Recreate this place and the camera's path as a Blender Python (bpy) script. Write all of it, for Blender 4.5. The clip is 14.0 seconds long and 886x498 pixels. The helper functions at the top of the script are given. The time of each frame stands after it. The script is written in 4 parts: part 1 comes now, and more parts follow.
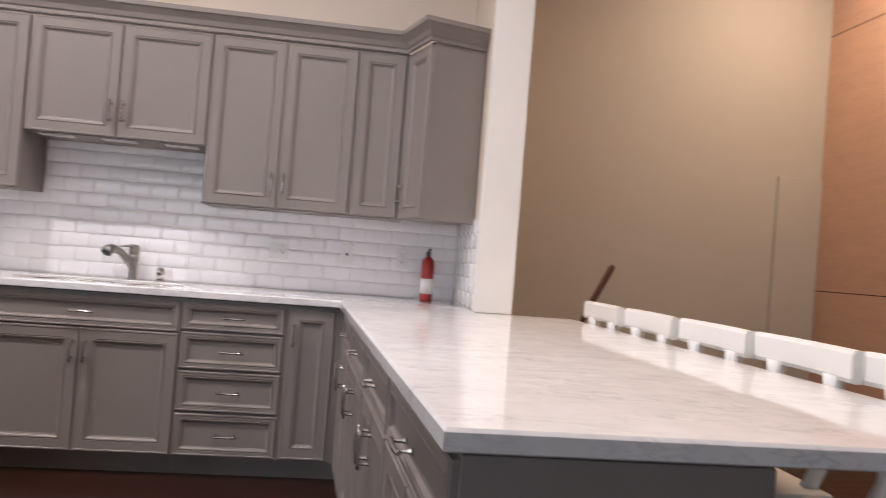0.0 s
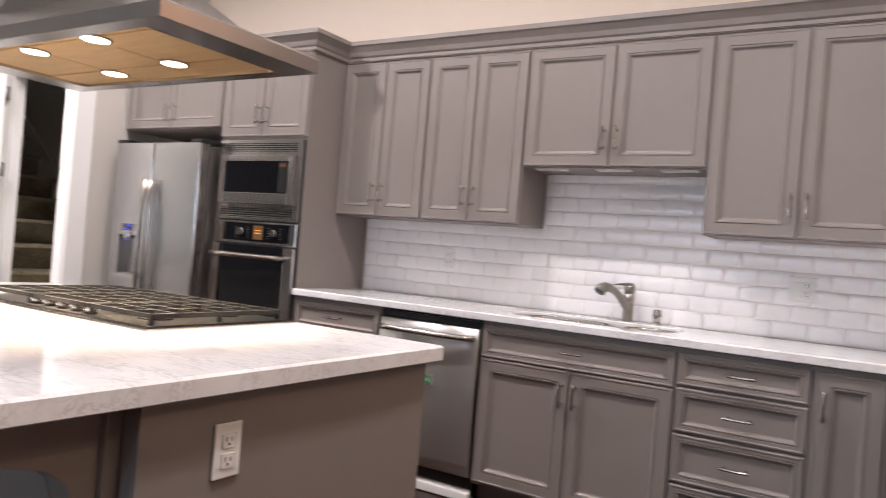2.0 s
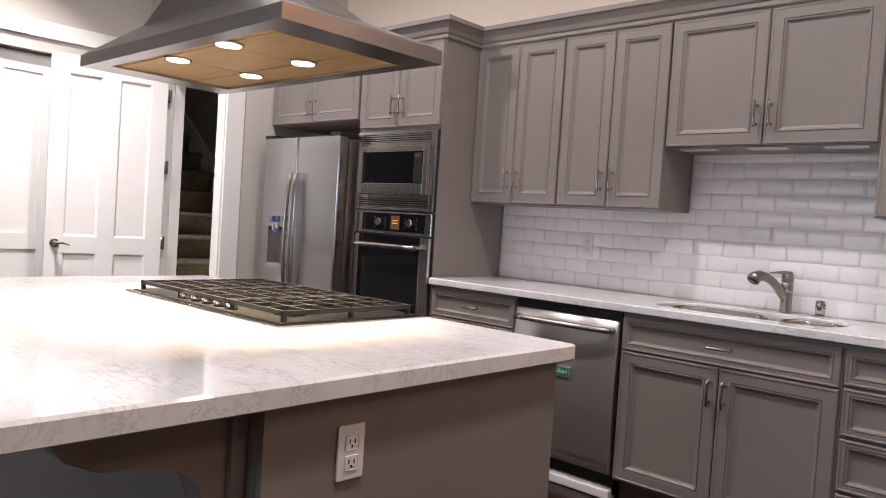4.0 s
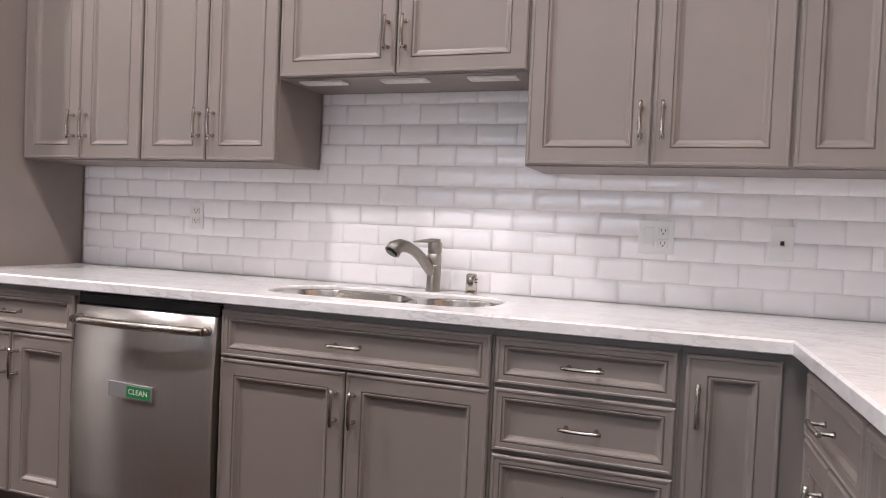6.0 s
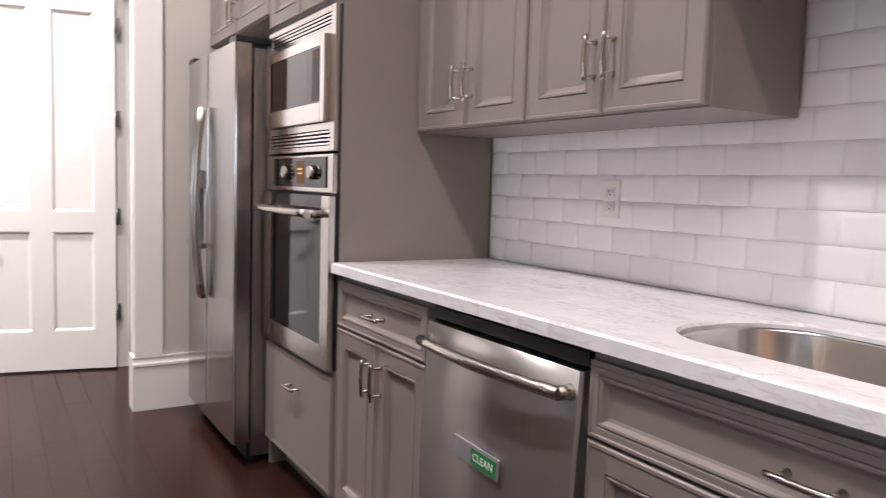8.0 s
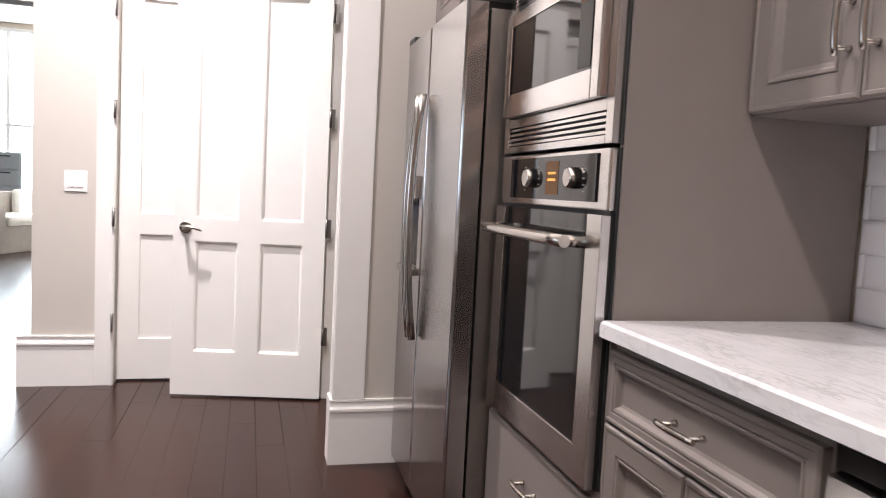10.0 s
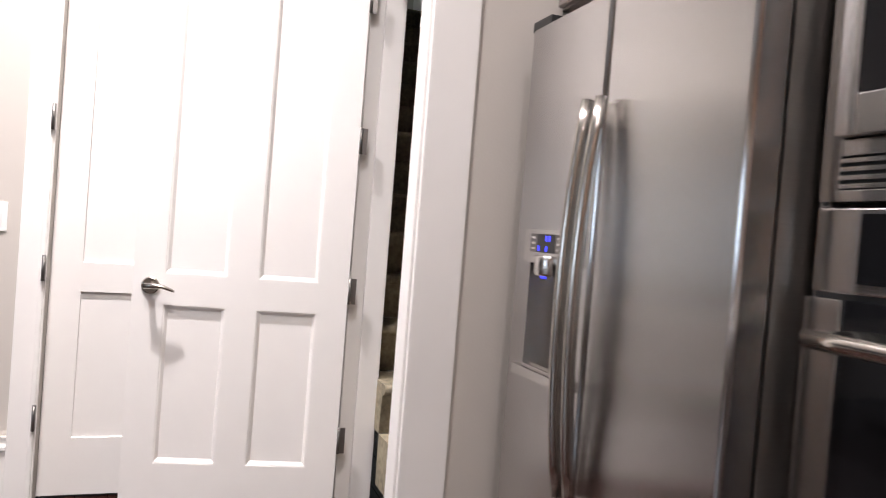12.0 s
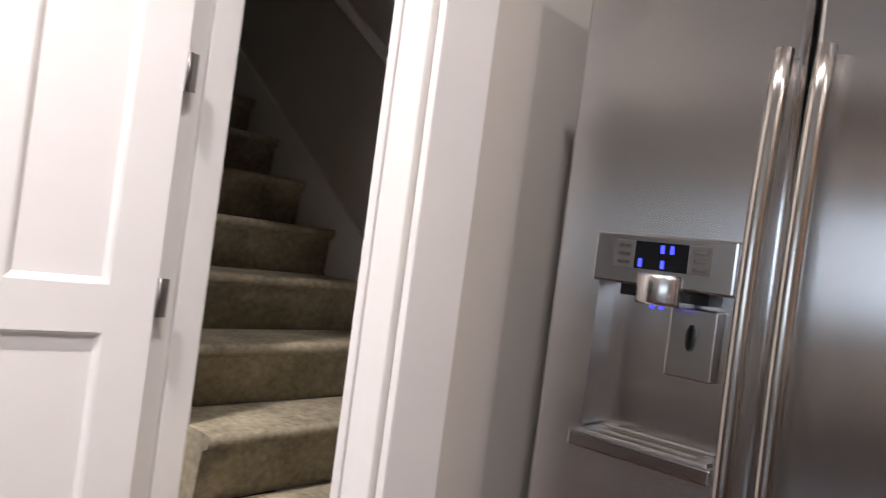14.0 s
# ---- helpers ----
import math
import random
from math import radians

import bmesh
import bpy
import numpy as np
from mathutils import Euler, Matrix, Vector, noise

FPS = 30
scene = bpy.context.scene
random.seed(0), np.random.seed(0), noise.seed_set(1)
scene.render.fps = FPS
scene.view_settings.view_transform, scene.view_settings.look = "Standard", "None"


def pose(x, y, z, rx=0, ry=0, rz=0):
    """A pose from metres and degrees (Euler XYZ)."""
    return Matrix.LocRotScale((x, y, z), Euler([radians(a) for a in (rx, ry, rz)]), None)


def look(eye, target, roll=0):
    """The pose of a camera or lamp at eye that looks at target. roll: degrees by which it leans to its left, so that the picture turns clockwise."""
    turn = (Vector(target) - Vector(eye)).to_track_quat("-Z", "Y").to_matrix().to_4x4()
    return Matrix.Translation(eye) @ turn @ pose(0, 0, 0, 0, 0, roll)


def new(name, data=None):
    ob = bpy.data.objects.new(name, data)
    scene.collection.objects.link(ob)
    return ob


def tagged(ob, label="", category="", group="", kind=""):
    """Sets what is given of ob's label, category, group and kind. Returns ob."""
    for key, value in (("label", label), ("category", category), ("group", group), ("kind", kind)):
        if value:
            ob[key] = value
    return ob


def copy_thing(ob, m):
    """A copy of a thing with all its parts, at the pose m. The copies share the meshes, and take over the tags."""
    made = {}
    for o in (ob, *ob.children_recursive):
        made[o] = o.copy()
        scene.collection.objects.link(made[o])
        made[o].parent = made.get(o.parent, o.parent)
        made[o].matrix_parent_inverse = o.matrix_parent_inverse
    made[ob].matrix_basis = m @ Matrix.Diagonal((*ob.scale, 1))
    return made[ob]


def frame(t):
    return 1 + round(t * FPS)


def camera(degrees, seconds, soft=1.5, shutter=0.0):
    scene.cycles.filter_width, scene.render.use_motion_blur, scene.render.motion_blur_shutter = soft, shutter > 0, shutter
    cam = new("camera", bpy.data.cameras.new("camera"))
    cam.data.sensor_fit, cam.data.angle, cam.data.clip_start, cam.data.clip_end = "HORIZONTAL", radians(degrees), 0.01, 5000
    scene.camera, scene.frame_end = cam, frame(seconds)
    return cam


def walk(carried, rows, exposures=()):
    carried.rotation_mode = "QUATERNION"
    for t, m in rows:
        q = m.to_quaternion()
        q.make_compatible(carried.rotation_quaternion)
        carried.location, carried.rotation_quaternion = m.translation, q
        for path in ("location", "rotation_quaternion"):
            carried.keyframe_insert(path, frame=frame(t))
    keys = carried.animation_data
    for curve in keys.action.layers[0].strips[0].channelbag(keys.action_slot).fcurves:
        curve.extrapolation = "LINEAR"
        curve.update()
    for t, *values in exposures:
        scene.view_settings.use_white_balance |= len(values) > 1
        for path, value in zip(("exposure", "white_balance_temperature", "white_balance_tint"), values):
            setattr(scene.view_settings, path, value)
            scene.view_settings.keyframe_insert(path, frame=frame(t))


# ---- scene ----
cam = camera(62.0, 14.0, soft=0.9, shutter=0.3)
EXPOSURES = [(0.0, -0.06, 6500, 10), (2.2, 0.08, 6500, 10), (4.5, -0.38, 6500, 10), (5.3, 0.08, 6500, 10), (7.0, 0.06, 6500, 10), (9.0, -0.07, 6500, 10), (11.5, 0.04, 6500, 10), (12.3, -0.22, 6500, 10), (13.3, -0.48, 6500, 10), (14.0, -0.18, 6500, 10)]
PATH = [
    (0.0, (1.710, -0.522, 1.170), (1.964, 1.462, 1.199), 4.5),
    (0.4, (1.767, -0.390, 1.183), (1.682, 1.608, 1.231), 5.2),
    (1, (1.838, -0.205, 1.196), (1.358, 1.736, 1.238), 5.1),
    (1.5, (1.776, -0.018, 1.202), (1.009, 1.829, 1.223), 5.0),
    (2, (1.68, 0.097, 1.198), (0.628, 1.798, 1.206), 4.7),
    (2.1, (1.681, 0.114, 1.202), (0.562, 1.771, 1.204), 4.5),
    (4.3, (1.666, 0.214, 1.237), (0.308, 1.681, 1.167), 3.7),
    (4.5, (1.655, 0.330, 1.225), (0.410, 1.895, 1.165), 3.6),
    (5, (1.621, 0.636, 1.188), (0.695, 2.408, 1.155), 3.6),
    (5.6, (1.509, 0.943, 1.176), (0.835, 2.826, 1.134), 3.1),
    (5.9, (1.500, 1.170, 1.165), (0.822, 3.050, 1.113), 2.6),
    (6.3, (1.427, 1.364, 1.229), (0.738, 3.238, 1.102), 1.7),
    (6.5, (1.416, 1.511, 1.253), (0.640, 3.348, 1.093), 1.1),
    (6.9, (1.279, 1.680, 1.230), (0.379, 3.465, 1.073), 1.4),
    (7.5, (1.147, 2.066, 1.187), (-0.281, 3.458, 1.035), 1.7),
    (8, (1.044, 2.251, 1.187), (-0.655, 3.292, 1.018), 1.8),
    (8.2, (1.004, 2.314, 1.204), (-0.764, 3.23, 1.017), 1.6),
    (8.5, (0.865, 2.422, 1.194), (-0.993, 3.136, 1.001), 1.4),
    (9, (0.66, 2.548, 1.199), (-1.283, 2.975, 0.994), 1.0),
    (9.2, (0.574, 2.55, 1.184), (-1.379, 2.932, 0.99), 1.5),
    (11.3, (-0.582, 2.322, 1.172), (-2.418, 3.114, 1.107), 5.0),
    (11.6, (-0.755, 2.300, 1.190), (-2.589, 3.094, 1.121), 4.7),
    (12, (-0.996, 2.250, 1.196), (-2.868, 2.925, 1.155), 4.5),
    (12.5, (-1.302, 2.185, 1.184), (-3.166, 2.908, 1.230), 5.0),
    (13, (-1.615, 2.119, 1.158), (-3.408, 3.002, 1.231), 6.0),
    (13.5, (-1.829, 2.065, 1.180), (-3.495, 3.176, 1.202), 5.9),
    (14, (-2.009, 1.979, 1.155), (-3.362, 3.452, 1.163), 7.5),
]
walk(cam, [(t, look(eye, target, roll)) for t, eye, target, roll in PATH], EXPOSURES)

# ---- world and light ----
CEIL, HIGH = 3.5, 4.3  # the kitchen's and the dining room's ceilings
world = bpy.data.worlds.new("world")
scene.world = world
world.use_nodes = True
wn = world.node_tree.nodes
sky = wn.new("ShaderNodeTexSky")
sky.sky_type = "NISHITA"
sky.sun_disc = False
sky.sun_elevation, sky.sun_rotation = radians(38), radians(200)
wn["Background"].inputs[1].default_value = 0.12
world.node_tree.links.new(sky.outputs[0], wn["Background"].inputs[0])
sun = new("sun", bpy.data.lights.new("sun", "SUN"))
sun.data.energy, sun.data.angle, sun.data.color = 0.6, radians(10), (1.0, 0.97, 0.93)
sun.matrix_world = look((-14, -6, 9), (-9, 0, 0))


def lamp(name, x, y, z, watts, size, colour, spread=180, tilt=(0, 0, -1)):
    data = bpy.data.lights.new(name, "AREA")
    data.shape, data.size, data.energy, data.color = "DISK", size, watts, colour
    data.spread = radians(spread)
    ob = new(name, data)
    ob.matrix_world = look((x, y, z), (x + tilt[0], y + tilt[1] + 1e-4, z + tilt[2]))
    return ob


WARM, NEUTRAL = (1.0, 0.74, 0.52), (1.0, 0.92, 0.93)
# recessed ceiling lights over the aisles and the two rooms, all out of view
# x -3.35 and 2.5 are added fill for the white doors and the stools
DOWNLIGHTS = [(1.37, 2.24, 27, 172), (-0.29, 2.24, 40, 172), (-2.00, 2.10, 58, 165), (1.22, 0.70, 28, 140), (-3.35, 1.7, 72, 105), (2.5, 1.6, 6, 120), (-2.4, -3.9, 30, 150)]
for lx, ly, watts, cone in DOWNLIGHTS:
    lamp("downlight_lamp", lx, ly, CEIL - 0.012, watts, 0.13, NEUTRAL, cone)
# the second one is added to brighten the stools
DINING_LIGHTS = [(5.0, 4.2, 50), (4.4, 1.6, 36)]
for lx, ly, watts in DINING_LIGHTS:
    lamp("downlight_lamp", lx, ly, HIGH - 0.012, watts, 0.13, (1.0, 0.75, 0.54), 160)
lamp("stair_daylight", -6.9, 3.5, 4.7, 60, 0.6, (0.62, 0.80, 1.0), 150)  # from the floor above
HOOD_LAMPS = [(-0.60, 1.33), (-0.60, 1.60), (-0.245, 1.30), (-0.245, 1.56)]
for lx, ly in HOOD_LAMPS:
    lamp("hood_lamp", lx, ly, 1.690, 9.0, 0.055, WARM, 84)
# daylight in the living-room window
day = bpy.data.lights.new("daylight", "AREA")
day.shape, day.size, day.size_y, day.energy, day.color = "RECTANGLE", 3.2, 2.3, 260, (0.82, 0.91, 1.0)
day_ob = new("daylight", day)
day_ob.matrix_world = look((-13.0, -1.0, 1.55), (0, 1.2, 0.9))
# daylight in the windows of the south wall
south = bpy.data.lights.new("daylight_south", "AREA")
south.shape, south.size, south.size_y, south.energy, south.color = "RECTANGLE", 4.2, 1.1, 58, (0.74, 0.86, 1.0)
south_ob = new("daylight_south", south)
south_ob.matrix_world = look((-0.75, -4.9, 1.65), (-0.75, 0.0, 1.60))


# ---- materials ----
def mat(name, colour, rough=0.5, metal=0.0, grain=0.0, scale=20.0, bump=0.0, bump_scale=200.0, stretch=(1, 1, 1), spread=0.0, coat=0.0):
    """A principled material with two scales of colour variation, fine relief and a little difference between pieces."""
    m = bpy.data.materials.new(name)
    m.use_nodes = True
    nt = m.node_tree
    n, link = nt.nodes, nt.links.new
    b = n["Principled BSDF"]
    b.inputs["Roughness"].default_value, b.inputs["Metallic"].default_value = rough, metal
    b.inputs["Coat Weight"].default_value = coat
    geo = n.new("ShaderNodeTexCoord")
    mp = n.new("ShaderNodeMapping")
    mp.inputs["Scale"].default_value = stretch
    link(geo.outputs["Object"], mp.inputs[0])
    big, fine = n.new("ShaderNodeTexNoise"), n.new("ShaderNodeTexNoise")
    big.inputs["Scale"].default_value, fine.inputs["Scale"].default_value = scale * 0.15, scale
    big.inputs["Detail"].default_value = fine.inputs["Detail"].default_value = 3
    for t in (big, fine):
        link(mp.outputs[0], t.inputs["Vector"])
    add = n.new("ShaderNodeMath")
    add.operation = "ADD"
    link(big.outputs["Fac"], add.inputs[0])
    link(fine.outputs["Fac"], add.inputs[1])
    ramp = n.new("ShaderNodeMapRange")
    ramp.inputs[1].default_value, ramp.inputs[2].default_value = 0.6, 1.4
    ramp.inputs[3].default_value, ramp.inputs[4].default_value = 1 - grain, 1 + grain
    link(add.outputs[0], ramp.inputs[0])
    last = ramp.outputs[0]
    if spread:
        info, rnd, mul = n.new("ShaderNodeObjectInfo"), n.new("ShaderNodeMapRange"), n.new("ShaderNodeMath")
        rnd.inputs[3].default_value, rnd.inputs[4].default_value = 1 - spread, 1 + spread
        mul.operation = "MULTIPLY"
        link(info.outputs["Random"], rnd.inputs[0])
        link(rnd.outputs[0], mul.inputs[0])
        link(last, mul.inputs[1])
        last = mul.outputs[0]
    mix = n.new("ShaderNodeVectorMath")
    mix.operation = "SCALE"
    mix.inputs[0].default_value = colour
    link(last, mix.inputs["Scale"])
    link(mix.outputs[0], b.inputs["Base Color"])
    rr = n.new("ShaderNodeMapRange")
    rr.inputs[3].default_value, rr.inputs[4].default_value = rough * 0.85, min(1, rough * 1.15)
    link(fine.outputs["Fac"], rr.inputs[0])
    link(rr.outputs[0], b.inputs["Roughness"])
    if bump:
        bn, bt = n.new("ShaderNodeBump"), n.new("ShaderNodeTexNoise")
        bt.inputs["Scale"].default_value, bt.inputs["Detail"].default_value = bump_scale, 2
        bn.inputs["Strength"].default_value, bn.inputs["Distance"].default_value = bump, 0.002
        link(mp.outputs[0], bt.inputs["Vector"])
        link(bt.outputs["Fac"], bn.inputs["Height"])
        link(bn.outputs[0], b.inputs["Normal"])
    return m


def marble(name):
    m = mat(name, (0.79, 0.775, 0.775), 0.055, grain=0.10, scale=12)
    nt = m.node_tree
    n, link = nt.nodes, nt.links.new
    co, mp = n.new("ShaderNodeTexCoord"), n.new("ShaderNodeMapping")
    mp.inputs["Rotation"].default_value, mp.inputs["Scale"].default_value = (0, 0, radians(24)), (1.7, 5.6, 5.0)
    link(co.outputs["Object"], mp.inputs[0])
    vein, cloud = n.new("ShaderNodeTexNoise"), n.new("ShaderNodeTexNoise")
    vein.inputs["Scale"].default_value, vein.inputs["Detail"].default_value, vein.inputs["Distortion"].default_value = 8.0, 9, 0.45
    cloud.inputs["Scale"].default_value, cloud.inputs["Detail"].default_value = 2.2, 4
    link(mp.outputs[0], vein.inputs["Vector"])
    link(mp.outputs[0], cloud.inputs["Vector"])
    sub, ab = n.new("ShaderNodeMath"), n.new("ShaderNodeMath")
    sub.operation, ab.operation = "SUBTRACT", "ABSOLUTE"
    sub.inputs[1].default_value = 0.5
    link(vein.outputs["Fac"], sub.inputs[0])
    link(sub.outputs[0], ab.inputs[0])
    thin = n.new("ShaderNodeMapRange")
    thin.inputs[1].default_value, thin.inputs[2].default_value = 0.0, 0.055
    thin.inputs[3].default_value, thin.inputs[4].default_value = 0.36, 0.0
    link(ab.outputs[0], thin.inputs[0])
    patch = n.new("ShaderNodeMapRange")
    patch.inputs[1].default_value, patch.inputs[2].default_value = 0.38, 0.62
    link(cloud.outputs["Fac"], patch.inputs[0])
    fac = n.new("ShaderNodeMath")
    fac.operation = "MULTIPLY"
    link(thin.outputs[0], fac.inputs[0])
    link(patch.outputs[0], fac.inputs[1])
    b = n["Principled BSDF"]
    old = b.inputs["Base Color"].links[0].from_socket
    mixc = n.new("ShaderNodeMix")
    mixc.data_type = "RGBA"
    mixc.inputs["B"].default_value = (0.30, 0.29, 0.29, 1)
    link(fac.outputs[0], mixc.inputs["Factor"])
    link(old, mixc.inputs["A"])
    link(mixc.outputs["Result"], b.inputs["Base Color"])
    return m


def brushed(m, along, amount=0.7):
    """Stretches a metal's reflections along one world axis, as its grain does."""
    nt = m.node_tree
    v = nt.nodes.new("ShaderNodeCombineXYZ")
    for k in range(3):
        v.inputs[k].default_value = along[k]
    p = nt.nodes["Principled BSDF"]
    p.inputs["Anisotropic"].default_value = amount
    nt.links.new(v.outputs[0], p.inputs["Tangent"])
    return m


def glow(name, colour, strength):
    m = bpy.data.materials.new(name)
    m.use_nodes = True
    b = m.node_tree.nodes["Principled BSDF"]
    b.inputs["Base Color"].default_value = b.inputs["Emission Color"].default_value = (*colour, 1)
    b.inputs["Emission Strength"].default_value = strength
    return m


CABINET = mat("taupe cabinet paint", (0.238, 0.206, 0.190), 0.42, grain=0.035, scale=14, bump=0.05, bump_scale=160)
TILE = mat("white glazed tile", (0.90, 0.875, 0.885), 0.06, grain=0.02, scale=9, spread=0.025)
GROUT = mat("off-white grout", (0.80, 0.775, 0.76), 0.9, grain=0.08, scale=60, bump=0.2)
MARBLE = marble("white veined marble")
STEEL = mat("brushed stainless steel", (0.60, 0.58, 0.56), 0.23, 1.0, grain=0.04, scale=40, stretch=(0.15, 0.15, 30))
STEEL_V = mat("vertically brushed steel", (0.58, 0.56, 0.54), 0.35, 1.0, grain=0.05, scale=40, stretch=(30, 30, 0.15))
TRIM_STEEL = mat("pale appliance trim steel", (0.66, 0.645, 0.63), 0.225, 1.0, grain=0.04, scale=40, stretch=(0.15, 0.15, 30))
FRIDGE_STEEL = mat("fridge door steel", (0.60, 0.585, 0.575), 0.22, 1.0, grain=0.05, scale=40, stretch=(0.1, 0.1, 40))
brushed(FRIDGE_STEEL, (1, 0.02, 0.02), 1.0)
SIDE_STEEL = mat("brushed fridge side", (0.40, 0.38, 0.36), 0.36, 1.0, grain=0.05, scale=40, stretch=(0.1, 0.1, 40))
brushed(STEEL, (1, 1, 0.02))
brushed(TRIM_STEEL, (0.02, 0.02, 1), 0.6)
brushed(STEEL_V, (0.02, 0.02, 1))
# warm light reflected from the worktop is put into this base colour
FILTER = mat("aluminium filter mesh tinted by warm reflection", (0.78, 0.53, 0.25), 0.45, 0.85, grain=0.12, scale=30, stretch=(1, 8, 1), bump=0.15, bump_scale=300)
NICKEL = mat("satin nickel", (0.52, 0.49, 0.45), 0.23, 1.0, grain=0.03, scale=60)
FAUCET = mat("dull brushed nickel", (0.36, 0.34, 0.31), 0.34, 1.0, grain=0.05, scale=60)
BLACK_GLASS = mat("black appliance glass", (0.008, 0.008, 0.009), 0.05, grain=0.1, scale=5)
BLACK = mat("black enamel", (0.012, 0.012, 0.012), 0.35, grain=0.1, scale=50, bump=0.1)
IRON = mat("cast iron", (0.008, 0.0075, 0.0075), 0.6, grain=0.2, scale=90, bump=0.3)
DARK_STEEL = mat("dark grey appliance side", (0.20, 0.19, 0.18), 0.36, 0.8, grain=0.05, scale=50, bump=0.1)
WALL = mat("greige wall paint", (0.53, 0.495, 0.450), 0.75, grain=0.025, scale=8, bump=0.12, bump_scale=120)
CREAM = mat("cream wall paint", (0.68, 0.58, 0.49), 0.75, grain=0.025, scale=8, bump=0.12, bump_scale=120)
CEILING = mat("white ceiling paint", (0.78, 0.76, 0.73), 0.85, grain=0.02, scale=8, bump=0.1)
WHITE = mat("white satin woodwork", (0.80, 0.78, 0.75), 0.38, grain=0.02, scale=10, bump=0.04, bump_scale=90)
FLOOR = mat("dark walnut floor", (0.026, 0.010, 0.007), 0.24, grain=0.4, scale=30, stretch=(0.5, 6, 6), spread=0.22, bump=0.05, bump_scale=40)
FLOOR.node_tree.nodes["Principled BSDF"].inputs["Specular IOR Level"].default_value = 0.2
CARPET = mat("beige loop carpet", (0.30, 0.26, 0.18), 0.95, grain=0.5, scale=48, bump=1.0, bump_scale=120)
PLASTIC = mat("white plastic", (0.80, 0.79, 0.77), 0.3, grain=0.01, scale=30)
SLOT = mat("dark slot", (0.02, 0.02, 0.02), 0.6, grain=0.1, scale=40)
RED = mat("red enamel", (0.30, 0.010, 0.009), 0.25, grain=0.05, scale=30)
PAPER = mat("printed paper label", (0.75, 0.73, 0.70), 0.6, grain=0.03, scale=60)
GREEN = mat("green printed plastic", (0.02, 0.22, 0.07), 0.4, grain=0.05, scale=60)
SILVER = mat("silver printed plastic", (0.32, 0.32, 0.33), 0.4, 0.3, grain=0.05, scale=60)
ORANGE_WALL = mat("orange veneer panel", (0.58, 0.36, 0.26), 0.45, grain=0.10, scale=24, stretch=(1, 1, 5), bump=0.05)
BROWN_WOOD = mat("brown wooden handle", (0.13, 0.05, 0.03), 0.45, grain=0.3, scale=40, stretch=(6, 6, 1))
FABRIC = mat("taupe sofa fabric", (0.33, 0.29, 0.26), 0.9, grain=0.1, scale=80, bump=0.4)
PILLOW = mat("cream pillow fabric", (0.72, 0.68, 0.62), 0.9, grain=0.08, scale=80, bump=0.4)
GREY_WOOD = mat("grey painted wood", (0.22, 0.23, 0.25), 0.5, grain=0.05, scale=20)
DARK_BLUE = mat("slate blue wall paint", (0.09, 0.105, 0.13), 0.6, grain=0.04, scale=12, bump=0.1)
LAMP_GLOW = glow("lamp glass", (1.0, 0.85, 0.65), 12)
LED_BLUE = glow("blue display digits", (0.04, 0.05, 1.0), 2.2)
LED_ORANGE = glow("orange display", (0.30, 0.12, 0.02), 0.36)
LED_TEXT = glow("amber display digits", (0.9, 0.42, 0.08), 0.4)
LED_ORANGE.node_tree.nodes["Principled BSDF"].inputs["Base Color"].default_value = (0.02, 0.012, 0.008, 1)
SKY_DIM = glow("dim sky behind the windows", (0.62, 0.76, 1.0), 0.7)
SKY_GLOW = glow("overcast sky behind the windows", (0.84, 0.93, 1.0), 9)


# ---- building helpers ----
def part(name, bm, material, parent=None, label=""):
    """Links a bmesh as one mesh object under its thing."""
    me = bpy.data.meshes.new(name)
    bmesh.ops.recalc_face_normals(bm, faces=bm.faces)
    bm.to_mesh(me)
    bm.free()
    me.materials.append(material)
    ob = new(name, me)
    ob.parent = parent
    if label:
        tagged(ob, label)
    return ob


def thing(name, place, label, category, group="", rz=0):
    e = new(name)
    e.matrix_basis = pose(*place, 0, 0, rz)
    e.empty_display_size = 0.1
    return tagged(e, label, category, group)


def box(bm, x0, x1, y0, y1, z0, z1, bevel=0.0, seg=2):
    r = bmesh.ops.create_cube(bm, size=1, matrix=Matrix.LocRotScale(((x0 + x1) / 2, (y0 + y1) / 2, (z0 + z1) / 2), None, (abs(x1 - x0), abs(y1 - y0), abs(z1 - z0))))
    if bevel:
        edges = list({e for v in r["verts"] for e in v.link_edges})
        bmesh.ops.bevel(bm, geom=edges, offset=bevel, segments=seg, affect="EDGES", profile=0.7)
    return bm


def cuboid(*a, **k):
    return box(bmesh.new(), *a, **k)


def tube(bm, pts, radii, sides=10, caps=True, flat=1.0):
    """A tube along points, round or flattened."""
    pts = [Vector(p) for p in pts]
    if not isinstance(radii, (list, tuple)):
        radii = [radii] * len(pts)
    rings, up = [], None
    for i, p in enumerate(pts):
        d = (pts[min(i + 1, len(pts) - 1)] - pts[max(i - 1, 0)]).normalized()
        if up is None:
            up = Vector((0, 0, 1)) if abs(d.z) < 0.9 else Vector((1, 0, 0))
        side = d.cross(up).normalized()
        up = side.cross(d).normalized()
        rings.append([bm.verts.new(p + radii[i] * (math.cos(a) * side + flat * math.sin(a) * up)) for a in (2 * math.pi * k / sides for k in range(sides))])
    for a, b in zip(rings, rings[1:]):
        for k in range(sides):
            f = bm.faces.new((a[k], a[(k + 1) % sides], b[(k + 1) % sides], b[k]))
            f.smooth = True
    if caps:
        bm.faces.new(rings[0][::-1])
        bm.faces.new(rings[-1])
    return bm


